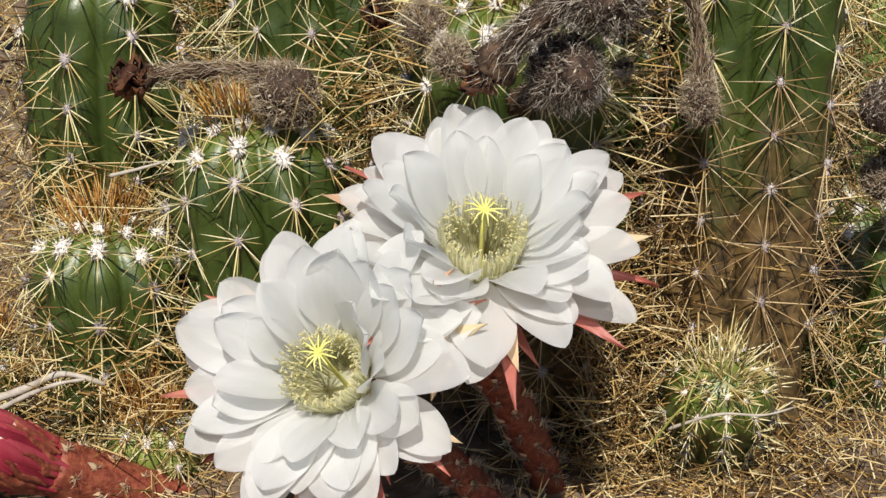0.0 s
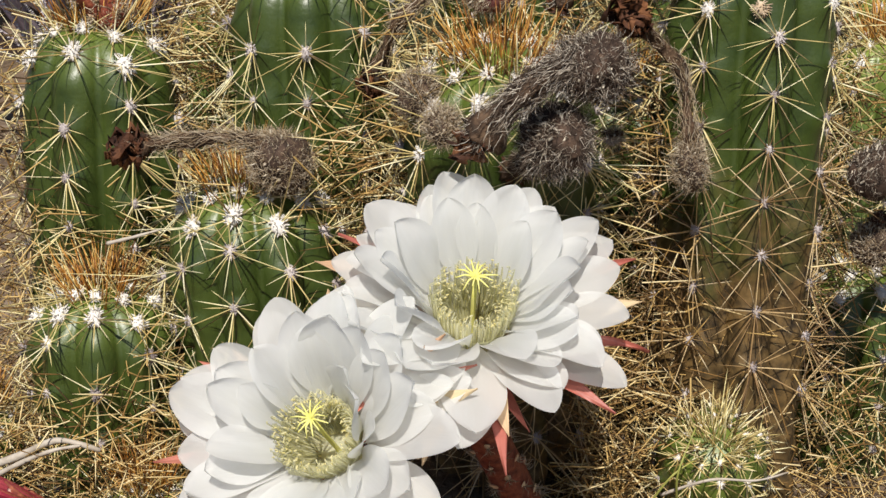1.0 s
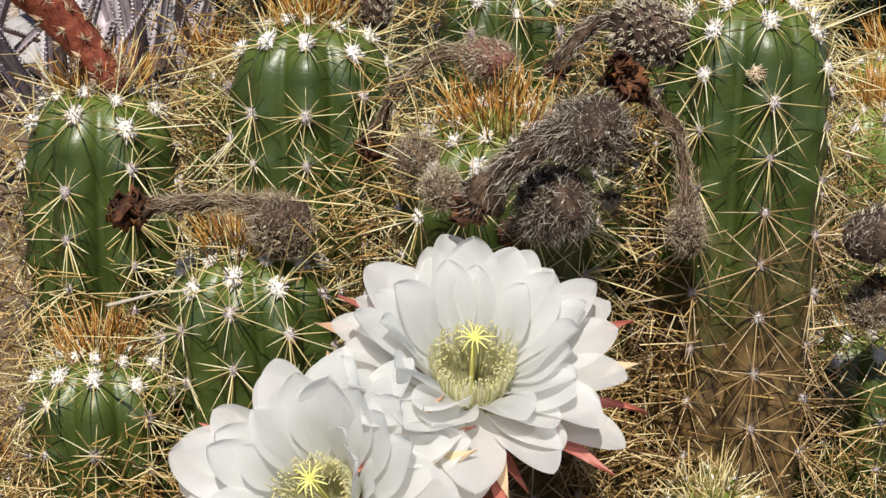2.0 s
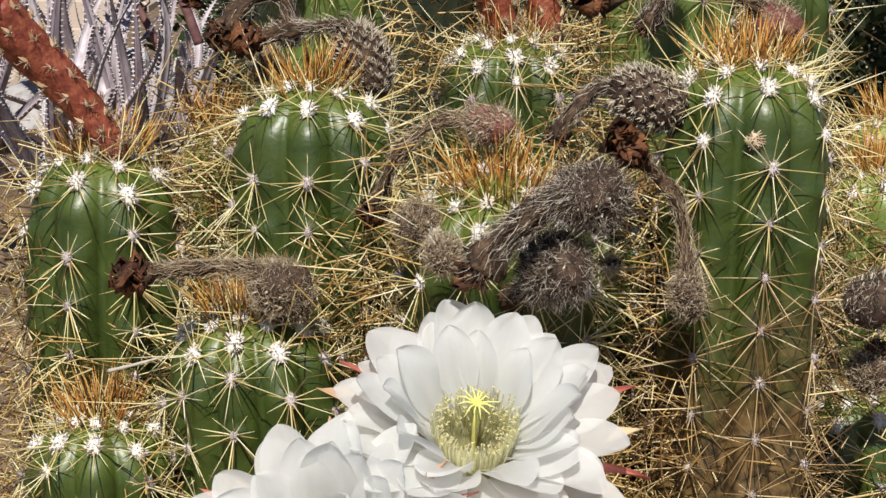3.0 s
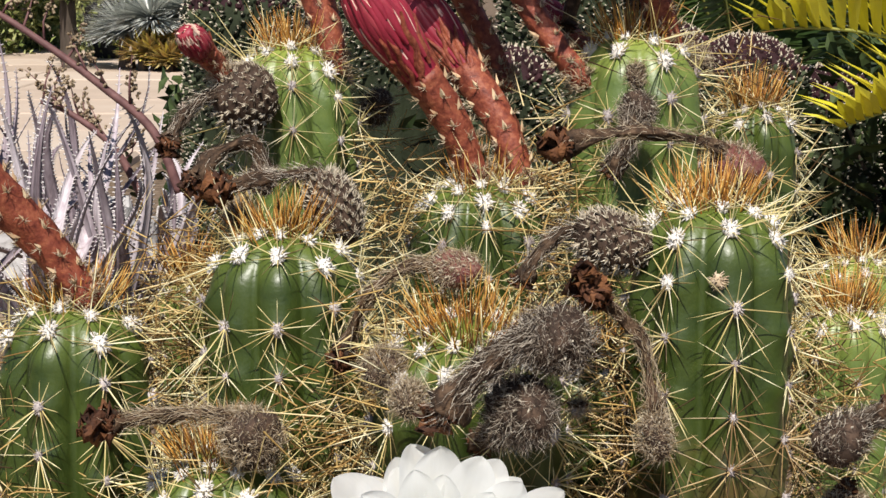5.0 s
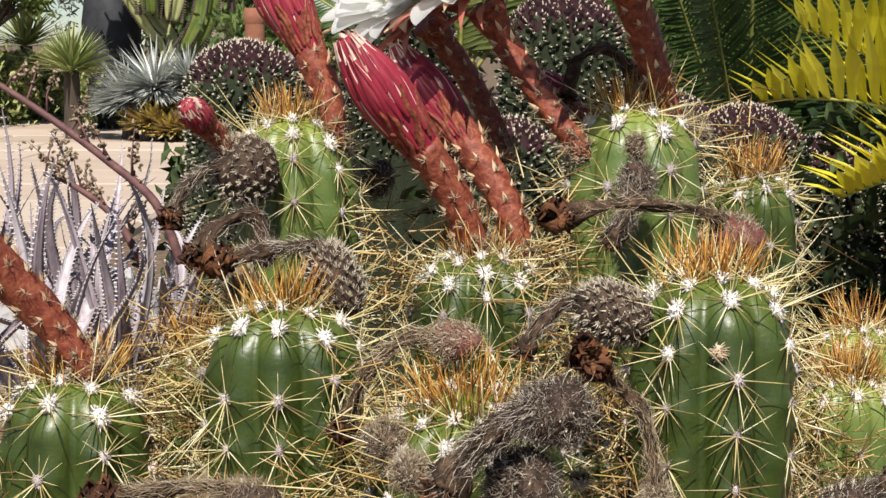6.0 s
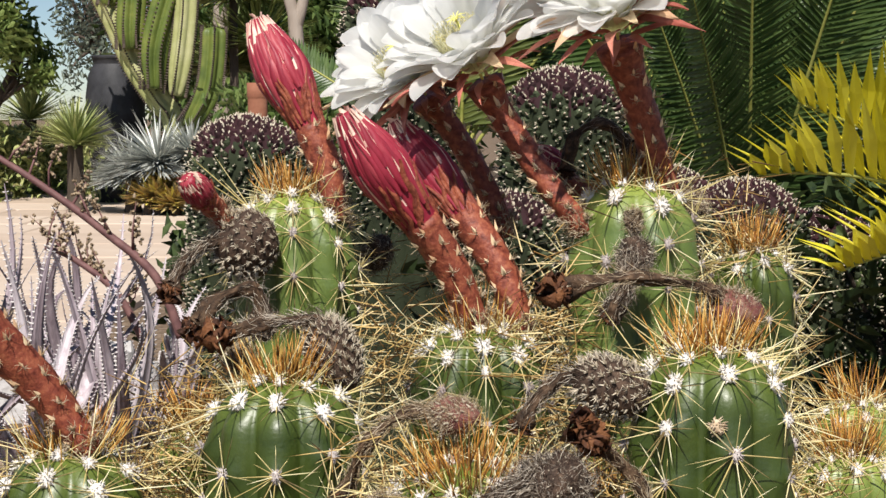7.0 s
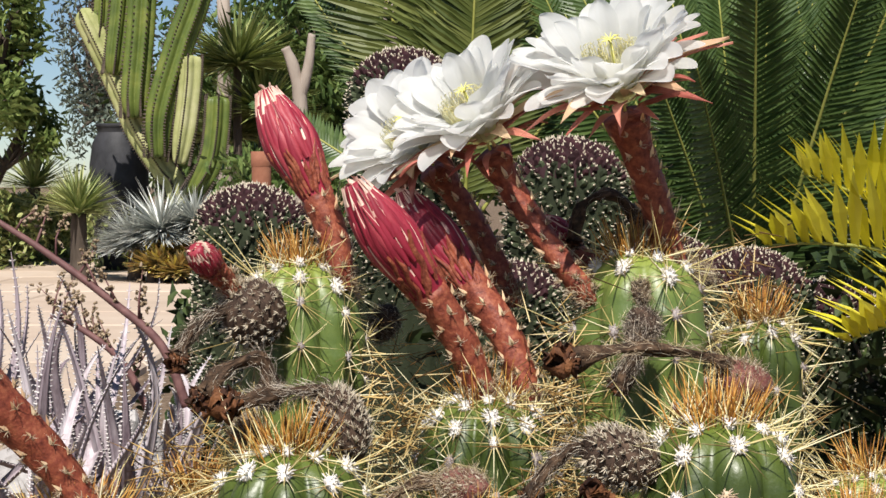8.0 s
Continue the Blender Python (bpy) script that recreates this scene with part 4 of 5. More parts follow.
cushion = new("wool_cushion", wool_tuft(77, M_CUSHION))
cushion.matrix_basis = turned((0.211, 1.152, 0.769), (0, -1, 0.35)) @ Matrix.Diagonal((2.1, 1.5, 1.6, 1))
tagged(cushion, "small cream wool cushion on a cactus rib", "areole")
dead_flower([(0.105, 1.117, 0.680), (0.105, 1.117, 0.684)], "small grey wool cushion on a cactus rib", (0.005, 0.005), 0.002, 0.002, 32, 120, M_HAIR_TAN, M_WOOL_OLD, 0.1)
bud((0.169, 1.660, 0.911), (0.096, 1.640, 0.962), (-0.8, 0, 0.5), "wilted dark magenta flower bud in the shade", 0.05, 0.020, 0.010, 0.013, 7)


def dry_stem(points, radius, label, material=None):
    """A dead bent stalk caught among the spines."""
    base = Vector(points[0])
    bag = Bag()
    sweep(bag, spline([Vector(p) - base for p in points], 7), lambda u: radius * (1.1 - 0.6 * u + 0.08 * math.sin(23 * u)), 7)
    ob = new("dry_stem", bag.data("dry_stem", material or M_WEED))
    ob.matrix_basis = Matrix.Translation(base)
    tagged(ob, label, "dry stem", "dead stems caught in the clump")


PALE_STEM = "bent pale dead stem caught among the spines"
dry_stem([(-0.368, 1.087, 0.420), (-0.337, 1.087, 0.432), (-0.306, 1.087, 0.446), (-0.274, 1.087, 0.438)], 0.0035, PALE_STEM)
dry_stem([(-0.361, 1.077, 0.416), (-0.330, 1.077, 0.433), (-0.306, 1.077, 0.443), (-0.286, 1.077, 0.447)], 0.0022, PALE_STEM)
dry_stem([(-0.277, 1.167, 0.576), (-0.255, 1.157, 0.585), (-0.232, 1.157, 0.592)], 0.0016, "straight white dry twig across the cactus")
dry_stem([(0.149, 1.067, 0.418), (0.182, 1.047, 0.442), (0.215, 1.047, 0.442), (0.241, 1.057, 0.444)], 0.0012, "thin curved straw over the small cactus")
dry_stem([(0.160, 1.057, 0.419), (0.158, 1.047, 0.448), (0.172, 1.067, 0.475)], 0.0010, "thin green grass blade beside the small cactus", M_RACHIS)
dry_stem([(0.137, 1.067, 0.403), (0.154, 1.057, 0.438), (0.172, 1.067, 0.447)], 0.0010, "thin green grass blade beside the small cactus", M_RACHIS)


# ---- dotted crested cacti behind the clump ----
def dotted_cactus(apex, radius, height, seed, label="dark ribbed cactus dotted with cream areoles"):
    r, bag = random.Random(seed), Bag()
    root = thing("dotted_cactus", Matrix.Translation(apex), label, "cactus", "dotted cacti behind the clump")
    ribs, h = 15, radius * 0.95
    ph = r.uniform(0, 6)

    def girth(q, w):
        g = radius * (1 - abs(1 - min(q, h) / h) ** 2.4) ** 0.5
        return g * (1 - 0.09 * (1 - abs(math.cos(ribs * (w + 0.25 * math.sin(q * 14 + ph)) / 2))) + 0.05 * math.sin(3 * w + q * 9 + ph))

    qs = [h * (k / 10) ** 1.8 for k in range(11)] + [h + (height - h) * k / 12 for k in range(1, 13)]
    sides = 120
    v = [(girth(q, s * 2 * math.pi / sides) * math.cos(s * 2 * math.pi / sides), girth(q, s * 2 * math.pi / sides) * math.sin(s * 2 * math.pi / sides), -q) for q in qs for s in range(sides)]
    f = [(k * sides + s, (k + 1) * sides + s, (k + 1) * sides + (s + 1) % sides, k * sides + (s + 1) % sides) for k in range(len(qs) - 1) for s in range(sides)]
    bag.add(v, f)
    bag.m = [1 if qs[i // sides] < h * 0.45 + 0.02 * math.sin(i) else 0 for i in range(len(f))]
    part("body", bag.data("body", M_DOTTED, M_DOTTED_TOP), root)
    dots, knobs = Bag(), Bag()
    total = int(1500 * radius / 0.09)
    reach = min(height, 0.42)
    for k in range(total):
        q = reach * ((k + 0.5) / total) ** 1.25
        w = k * 2.39996 + r.uniform(-0.08, 0.08)
        g = girth(max(q, 0.0005), w)
        p = Vector((g * math.cos(w), g * math.sin(w), -q))
        o = Vector((math.cos(w) * min(1, q / h), math.sin(w) * min(1, q / h), max(0.15, 1 - q / h))).normalized()
        size = r.uniform(0.7, 1.25)
        spike(knobs, p - o * 0.004, p + o * 0.008 * size, 0.0062 * size, 1 if q < h * r.uniform(0.3, 0.75) else 0, 5)
        tip = p + o * 0.0055 * size
        for _ in range(2):
            spike(dots, tip - o * 0.001, tip + (o + ball_way(r) * 0.9) * r.uniform(0.002, 0.005), r.uniform(0.0011, 0.0021), 0, 4)
    part("tubercle_coat", knobs.data("tubercle_coat", M_DOTTED, M_DOTTED_TOP, smooth=False), root, None, "", "stuff")
    part("areole_dots", dots.data("areole_dots", M_DOT), root, None, "cream areoles", "stuff")
    return root


for k, (apex, radius) in enumerate([((-0.064, 2.650, 1.228), 0.092), ((0.194, 2.450, 1.072), 0.092), ((-0.318, 2.600, 0.999), 0.098), ((0.499, 2.550, 0.895), 0.10), ((0.646, 2.600, 0.841), 0.085),
                                    ((0.097, 2.200, 0.890), 0.070), ((0.387, 2.700, 0.913), 0.09), ((-0.199, 2.700, 0.938), 0.09)]):
    dotted_cactus(apex, radius, apex[2] - 0.1, 300 + k)


# ---- cycads ----
def leaflet_blade(bag, p, way, up, length, half, slot=0):
    """A narrow pointed blade, folded along its middle."""
    side = way.cross(up).normalized() * half
    mid = p + way * length * 0.45
    fold = up * half * 0.35
    bag.add([p - side * 0.5, p + side * 0.5, mid + side + fold, mid - side + fold, mid, p + way * length - up * length * 0.06], [(0, 1, 4), (1, 2, 4), (0, 4, 3), (3, 4, 5), (4, 2, 5)], slot)


def frond(root, foot, way, length, droop, blade, half, pairs, mat_leaf, seed, lift=0.35, pieces=False, bare=0.12, face=(0, 0, 1)):
    """A pinnate leaf: an arching stem with two rows of stiff leaflets."""
    r = random.Random(seed)
    foot, way = Vector(foot), Vector(way).normalized()
    line = [foot + way * length * u + Vector((0, 0, -droop * length * u * u)) for u in [k / 16 for k in range(17)]]
    bag = Bag()
    sweep(bag, line, lambda u: 0.0045 * (1.1 - u) * (length ** 0.5) + 0.0012, 6)
    stem = part("leaf_stem", bag.data("leaf_stem", M_RACHIS), root)
    leaves = Bag()
    for k in range(pairs):
        u = bare + (1 - bare) * (k + 0.5) / pairs
        x = u * 16
        j = min(15, int(x))
        p = line[j].lerp(line[j + 1], x - j)
        t = (line[j + 1] - line[j]).normalized()
        a = t.cross(Vector(face))
        a = a.normalized() if a.length > 0.05 else Vector((1, 0, 0))
        up = a.cross(t)
        for s in (-1, 1):
            w = (a * s * math.cos(lift) + up * math.sin(lift) + t * (0.35 + 0.5 * u) + ball_way(r) * (0.13 if pieces else 0.06)).normalized()
            size = blade * math.sin(math.pi * (0.12 + 0.83 * u)) ** 0.6 * r.uniform(0.9, 1.08)
            if pieces:
                one = Bag()
                leaflet_blade(one, p, w, up, size, half)
                part("leaflet", one.data("leaflet", mat_leaf, smooth=False), stem)
            else:
                leaflet_blade(leaves, p, w, up, size, half)
    if not pieces:
        part("leaflet_fan", leaves.data("leaflet_fan", mat_leaf, smooth=False), stem, None, "", "stuff")


def cycad(crown, seed, label, fronds, mat_leaf, length, blade, half, pairs, spread=(10, 70), face=(-180, 180), droop=0.25):
    r = random.Random(seed)
    c = Vector(crown)
    g = ground_z(c.x, c.y)
    root = thing("cycad", Matrix.Translation((c.x, c.y, g)), label, "cycad")
    top = Vector((0, 0, c.z - g))
    bag = Bag()
    sweep(bag, [Vector((0, 0, -0.1)).lerp(top, k / 20) for k in range(21)], lambda u: 0.13 + 0.015 * math.sin(u * 70), 18, shape=lambda u, w: 1 + 0.12 * math.sin(9 * w + (u * 20 % 2 > 1) * 0.35))
    part("trunk", bag.data("trunk", M_BARK), root)
    for k in range(fronds):
        a = radians(face[0] + (face[1] - face[0]) * (k + r.uniform(0.1, 0.9)) / fronds)
        e = radians(r.uniform(*spread))
        w = Vector((math.sin(a) * math.sin(e), -math.cos(a) * math.sin(e), math.cos(e)))
        frond(root, top, w, length * r.uniform(0.85, 1.1), droop * r.uniform(0.5, 1.3), blade, half, pairs, mat_leaf, seed * 50 + k, 0.3, face=(r.uniform(-0.5, 0.5), -1, 0.35))


GREEN_CYCAD = "dark green cycad with stiff feathery fronds"
cycad((0.654, 3.300, 0.631), 1, GREEN_CYCAD, 22, M_FROND, 0.95, 0.12, 0.0058, 62, (4, 40), (-180, 180), 0.12)
cycad((1.012, 3.900, 0.620), 2, GREEN_CYCAD + " in the shade", 20, M_FROND, 1.05, 0.13, 0.0058, 60, (5, 38), (-180, 180), 0.12)
cycad((0.588, 3.900, 0.677), 3, GREEN_CYCAD + " further back", 14, M_FROND, 0.95, 0.13, 0.0058, 60, (5, 30), (-180, 180), 0.1)
olive = thing("cycad", Matrix.Translation(((0.054, 4.100, 0.868)[0], 4.1, 0)), "olive green cycad, broad fronds coloured as sunlit and shaded", "cycad")
OC = Vector((0.054, 4.100, 0.868)) - Vector(((0.054, 4.100, 0.868)[0], 4.1, 0))
bag = Bag()
sweep(bag, [Vector((0, 0, -0.1)).lerp(OC, k / 16) for k in range(17)], lambda u: 0.15 + 0.015 * math.sin(u * 70), 18)
part("trunk", bag.data("trunk", M_BARK), olive)
# sunlit fronds take the lighter leaflet colour, shaded ones the darker
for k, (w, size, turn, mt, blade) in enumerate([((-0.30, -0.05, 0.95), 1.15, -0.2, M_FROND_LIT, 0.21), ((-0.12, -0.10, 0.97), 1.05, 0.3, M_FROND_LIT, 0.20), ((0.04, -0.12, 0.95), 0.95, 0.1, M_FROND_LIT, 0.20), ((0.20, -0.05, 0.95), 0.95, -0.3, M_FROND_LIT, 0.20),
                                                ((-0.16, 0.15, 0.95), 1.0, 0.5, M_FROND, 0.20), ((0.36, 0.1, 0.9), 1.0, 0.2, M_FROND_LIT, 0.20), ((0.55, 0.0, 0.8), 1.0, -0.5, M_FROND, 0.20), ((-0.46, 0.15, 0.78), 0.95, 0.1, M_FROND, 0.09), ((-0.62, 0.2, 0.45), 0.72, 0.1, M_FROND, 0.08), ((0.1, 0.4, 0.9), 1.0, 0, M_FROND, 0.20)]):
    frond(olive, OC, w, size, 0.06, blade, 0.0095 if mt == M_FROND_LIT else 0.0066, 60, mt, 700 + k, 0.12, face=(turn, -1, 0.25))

gold = thing("cycad", Matrix.Translation(((0.815, 2.150, 0.822)[0], 2.15, ground_z((0.815, 2.150, 0.822)[0], 2.15))), "yellow cycad with broad pointed leaflets", "cycad")
GC = Vector((0.815, 2.150, 0.822)) - gold.matrix_basis.translation
bag = Bag()
sweep(bag, [Vector((0, 0, -0.05)).lerp(GC, k / 12) for k in range(13)], lambda u: 0.09 + 0.012 * math.sin(u * 50), 16)
part("trunk", bag.data("trunk", M_BARK), gold)
for k, (tip, droop) in enumerate([((0.405, 1.980, 0.925), 0.32), ((0.478, 2.080, 1.018), 0.24), ((0.515, 2.000, 0.800), 0.25), ((0.625, 2.200, 1.060), 0.2)]):
    aim = Vector(tip) - Vector((0.815, 2.150, 0.822))
    size = aim.length
    frond(gold, GC, aim + Vector((0, 0, droop * size)), (aim + Vector((0, 0, droop * size))).length, droop * size / (aim + Vector((0, 0, droop * size))).length, 0.150, 0.0098, 21, M_YELLOW, 800 + k, 0.95, True, 0.1)


# ---- grey toothed rosette and its flower stalk ----
def toothed_rosette(center, count, length, half, seed, label, aims):
    r = random.Random(seed)
    root = thing("toothed_bromeliad", Matrix.Translation(center), label, "succulent")
    for k in range(count):
        a = r.uniform(0, 2 * math.pi)
        e = radians(r.uniform(6, 62)) if k >= len(aims) else aims[k][1]
        a = a if k >= len(aims) else aims[k][0]
        way = Vector((math.cos(a) * math.sin(e), math.sin(a) * math.sin(e), math.cos(e)))
        size = length * r.uniform(0.7, 1.1)
        line = arc((0, 0, 0), way * size, way * size * 0.95 + ball_way(r) * 0.16 * size, (way + ball_way(r) * 0.8) * size, 14)
        bag, v, teeth = Bag(), [], Bag()
        for i, (p, t, s, b) in enumerate(frames(line)):
            u = i / 13
            side = t.cross(Vector((-math.cos(a), -math.sin(a), 0.6))).normalized()
            up = side.cross(t)
            w = half * (1 - u**1.6) + 0.0006
            for c, z in ((-1, 0.45), (-0.5, 0.10), (0, -0.05), (0.5, 0.10), (1, 0.45), (0, -0.22)):
                v.append(p + side * c * w + up * z * w)
            if i < 13:
                for c in (-1, 1):
                    for j in range(4):
                        q = p.lerp(line[i + 1], j / 4) + side * c * w + up * 0.35 * w
                        spike(teeth, q - side * c * 0.001, q + side * c * r.uniform(0.0018, 0.0042) + t * 0.0015, 0.0013)
        n = 6
        for i in range(13):
            a0, b0 = i * n, (i + 1) * n
            bag.f += [(a0 + x, a0 + y, b0 + y, b0 + x) for x, y in ((0, 1), (1, 2), (2, 3), (3, 4), (4, 5), (5, 0))]
        bag.v, bag.m = [tuple(q) for q in v], [0] * len(bag.f)
        leaf = part("leaf", bag.data("leaf", M_SILVER), root)
        part("teeth", teeth.data("teeth", M_TOOTH), leaf, None, "", "stuff")
    return root


SILVER = "silvery lilac succulent rosette with toothed leaves"
for k, (px, n, size) in enumerate([((-0.519, 2.000, 0.587), 12, 0.44), ((-0.444, 2.150, 0.587), 9, 0.36), ((-0.690, 2.250, 0.601), 9, 0.46), ((-0.422, 2.400, 0.592), 10, 0.26), ((-0.593, 2.500, 0.611), 10, 0.30)]):
    toothed_rosette((px[0], px[1], max(0.3, px[2] - 0.10)), n + 3, size, 0.015, 900 + k, SILVER, [(1.9, 0.1), (1.2, 0.25), (3.6, 0.45), (5.2, 0.5), (0.2, 0.5), (4.2, 0.2)])
for k in range(5):
    bm = bmesh.new()
    bmesh.ops.create_icosphere(bm, subdivisions=3, radius=1)
    c = Vector(((-0.560, 2.600, 0.560), (-0.680, 2.700, 0.540), (-0.513, 2.650, 0.530), (-0.715, 2.600, 0.500), (-0.474, 2.700, 0.490))[k])
    bag = Bag()
    bag.add([p.co * (1 + 0.35 * noise.noise(p.co * 1.7 + Vector((k, 0, 0))) + 0.1 * noise.noise(p.co * 5)) * 0.062 for p in bm.verts], [tuple(q.index for q in f.verts) for f in bm.faces])
    bm.free()
    rock = new("rock", bag.data("rock", M_ROCK, smooth=False))
    rock.matrix_basis = Matrix.Translation(c) @ Matrix.Diagonal((1.2, 1, 1.1, 1))
    tagged(rock, "pale grey stone among silvery leaves", "rock", "stones among the leaves")
    heap = Bag()
    sweep(heap, [Vector((c.x, c.y, 0.1)).lerp(c, u / 6) - c for u in range(7)], lambda u: 0.16 - 0.09 * u, 12, shape=lambda u, w: 1 + 0.2 * math.sin(3 * w + 9 * u))
    stand = new("boulder", heap.data("boulder", M_SOIL))
    stand.matrix_basis = Matrix.Translation(c)
    tagged(stand, "dark earthy boulder among silvery leaves", "rock", "boulders in the bed")


def flower_stalk(points, seed):
    r = random.Random(seed)
    base = Vector(points[0])
    root = thing("flower_stalk", Matrix.Translation(base), "dark purple flower stalk with dry seed heads", "flower stalk")
    line = spline([Vector(p) - base for p in points], 8)
    bag = Bag()
    sweep(bag, line, lambda u: 0.0058 * (1.15 - 0.6 * u), 10)
    part("stalk", bag.data("stalk", M_STALK), root)
    for k in range(11):
        u = 0.25 + 0.72 * k / 10
        p = line[int(u * (len(line) - 1))]
        way = Vector((r.uniform(-0.6, 0.6), r.uniform(-0.4, 0.4), r.choice((1, 1, 0.4)))).normalized()
        size = r.uniform(0.03, 0.075)
        twig = [p, p + way * size * 0.5 + ball_way(r) * 0.008, p + way * size + Vector((0, 0, 0.01))]
        bag = Bag()
        sweep(bag, twig, lambda u: 0.0020 * (1.2 - u), 6)
        tw = part("twig", bag.data("twig", M_STALK), root)
        seeds = Bag()
        for _ in range(16):
            t = r.uniform(0.3, 1.05)
            q = twig[0].lerp(twig[2], t) + ball_way(r) * 0.006
            w = ball_way(r) * 0.0038
            spike(seeds, q - w, q + w, 0.0024, 0, 5)
            spike(seeds, q + w * 0.3, q - w * 1.2, 0.0022, 0, 5)
        part("seed_head", seeds.data("seed_head", M_SEED), tw, None, "", "stuff")


flower_stalk([(-0.337, 2.050, 0.711), (-0.370, 2.050, 0.792), (-0.433, 2.050, 0.849), (-0.507, 2.050, 0.905), (-0.580, 2.050, 0.953), (-0.668, 2.050, 1.001)], 1)
flower_stalk([(-0.429, 2.300, 0.659), (-0.474, 2.300, 0.743), (-0.536, 2.300, 0.793), (-0.578, 2.300, 0.810)], 2)


# ---- the path ----
def path_edge(y):
    return min(-1.6, -2.45 - (y - 15.5) * 0.37)


tagged(new("path"), "pale sandstone garden path in long slabs", "path", kind="structure")
path_ob = bpy.data.objects["path"]
for row in range(22):
    y0 = 5.0 + row * 1.15
    x = path_edge(y0)
    r = random.Random(row)
    while x > -15:
        w = r.uniform(1.6, 2.6)
        bag = Bag()
        a, b, c, d, z, e = x - w + 0.02, x, y0, y0 + 1.12, 0.05 + r.uniform(-0.004, 0.004), 0.02
        bag.add([(a, c, 0), (b, c, 0), (b, d, 0), (a, d, 0), (a, c, z - e), (b, c, z - e), (b, d, z - e), (a, d, z - e), (a + e, c + e, z), (b - e, c + e, z), (b - e, d - e, z), (a + e, d - e, z)],
                [(0, 1, 5, 4), (1, 2, 6, 5), (2, 3, 7, 6), (3, 0, 4, 7), (4, 5, 9, 8), (5, 6, 10, 9), (6, 7, 11, 10), (7, 4, 8, 11), (8, 9, 10, 11)])
        part("slab", bag.data("slab", M_PATH, smooth=False), path_ob)
        x -= w


# ---- plants along the path ----
def sword_plant(center, count, length, half, material, seed, label, name="yucca", trunk=0.0, low=0.0, bark=None):
    """A ball or fan of stiff sword leaves, on a trunk or on the ground."""
    r = random.Random(seed)
    c = Vector(center)
    g = ground_z(c.x, c.y)
    root = thing(name, Matrix.Translation((c.x, c.y, g - 0.02)), label, name.replace("_", " "))
    top = Vector((0, 0, max(0.05, c.z - g)))
    bag = Bag()
    sweep(bag, [top * (k / 10) for k in range(11)], lambda u: max(0.05, trunk) * (1.15 - 0.25 * u + 0.05 * math.sin(40 * u)), 14)
    part("trunk", bag.data("trunk", bark or M_BARK), root)
    leaves = Bag()
    for k in range(count):
        w = ball_way(r)
        w.z = abs(w.z) * (1 - low) - low * 0.3 + r.uniform(-0.1, 0.1)
        w.normalize()
        up = Vector((0, 0, 1)) - w * w.z
        leaflet_blade(leaves, top + w * 0.03, w, up.normalized() if up.length > 0.05 else Vector((1, 0, 0)), length * r.uniform(0.7, 1.1), half)
    part("foliage", leaves.data("foliage", material, smooth=False), root, None, "", "stuff")


def candelabra():
    base = Vector((-2.745, 16.3, 0))
    root = thing("candelabra_cactus", Matrix.Translation(base), "tall branching candelabra cactus with ribbed green arms", "cactus")

    def limb(points, radius, material, ribs, seed, name="arm"):
        bag = Bag()
        line = spline([Vector(p) - base for p in points], 8)
        n = len(line)
        sweep(bag, line, lambda u: radius * (0.52 + 0.48 * math.sin(min(1, u * 3) * 1.57)) * (1 if u < 0.93 else max(0.1, 1 - ((u - 0.93) / 0.07) ** 2 * 0.9)), ribs * 8,
              shape=lambda u, w: 1 - 0.30 * (1 - abs(math.cos(ribs * w / 2))))
        arm = part(name, bag.data(name, material), root)
        dots, fr = Bag(), frames(line)
        for k in range(ribs):
            w = 2 * math.pi * k / ribs
            for i in range(n * 2):
                p, t, a, b = fr[min(n - 1, i // 2)]
                if i % 2 and i // 2 + 1 < n:
                    p = p.lerp(fr[i // 2 + 1][0], 0.5)
                o = math.cos(w) * a + math.sin(w) * b
                spike(dots, p + o * radius * 0.9, p + o * (radius + 0.025), 0.014, 0, 4)
        part("areole_dots", dots.data("areole_dots", M_BARK), arm, None, "", "stuff")

    foot = (base.x, base.y, -0.05)
    limb([foot, (-2.756, 16.309, 0.916), (-2.909, 16.320, 1.193), (-3.157, 16.335, 1.563), (-3.351, 16.352, 2.005), (-3.557, 16.370, 2.446), (-3.763, 16.386, 2.858)], 0.140, M_CEREUS_OLD, 5, 1, "trunk")
    limb([(-3.604, 16.372, 2.487), (-3.569, 16.381, 2.711), (-3.539, 16.404, 3.299), (-3.498, 16.437, 4.122)], 0.095, M_CEREUS, 6, 2)
    limb([(-3.418, 16.259, 2.162), (-3.389, 16.268, 2.408), (-3.325, 16.294, 3.051), (-3.289, 16.336, 4.103)], 0.125, M_CEREUS, 6, 3)
    limb([(-3.164, 16.141, 1.713), (-3.164, 16.152, 1.992), (-3.106, 16.180, 2.690), (-3.036, 16.231, 3.968)], 0.150, M_CEREUS, 7, 4)
    limb([(-2.902, 16.024, 1.305), (-2.890, 16.042, 1.755), (-2.694, 16.070, 2.448), (-2.498, 16.093, 3.025), (-2.382, 16.125, 3.834)], 0.155, M_CEREUS, 7, 5)
    limb([(-2.686, 15.972, 1.235), (-2.616, 15.988, 1.638), (-2.570, 16.004, 2.041), (-2.559, 16.016, 2.340)], 0.125, M_CEREUS_OLD, 5, 6)
    limb([(-2.551, 15.909, 0.918), (-2.367, 15.922, 1.234), (-2.304, 15.935, 1.578), (-2.287, 15.949, 1.923)], 0.140, M_CEREUS, 6, 7)


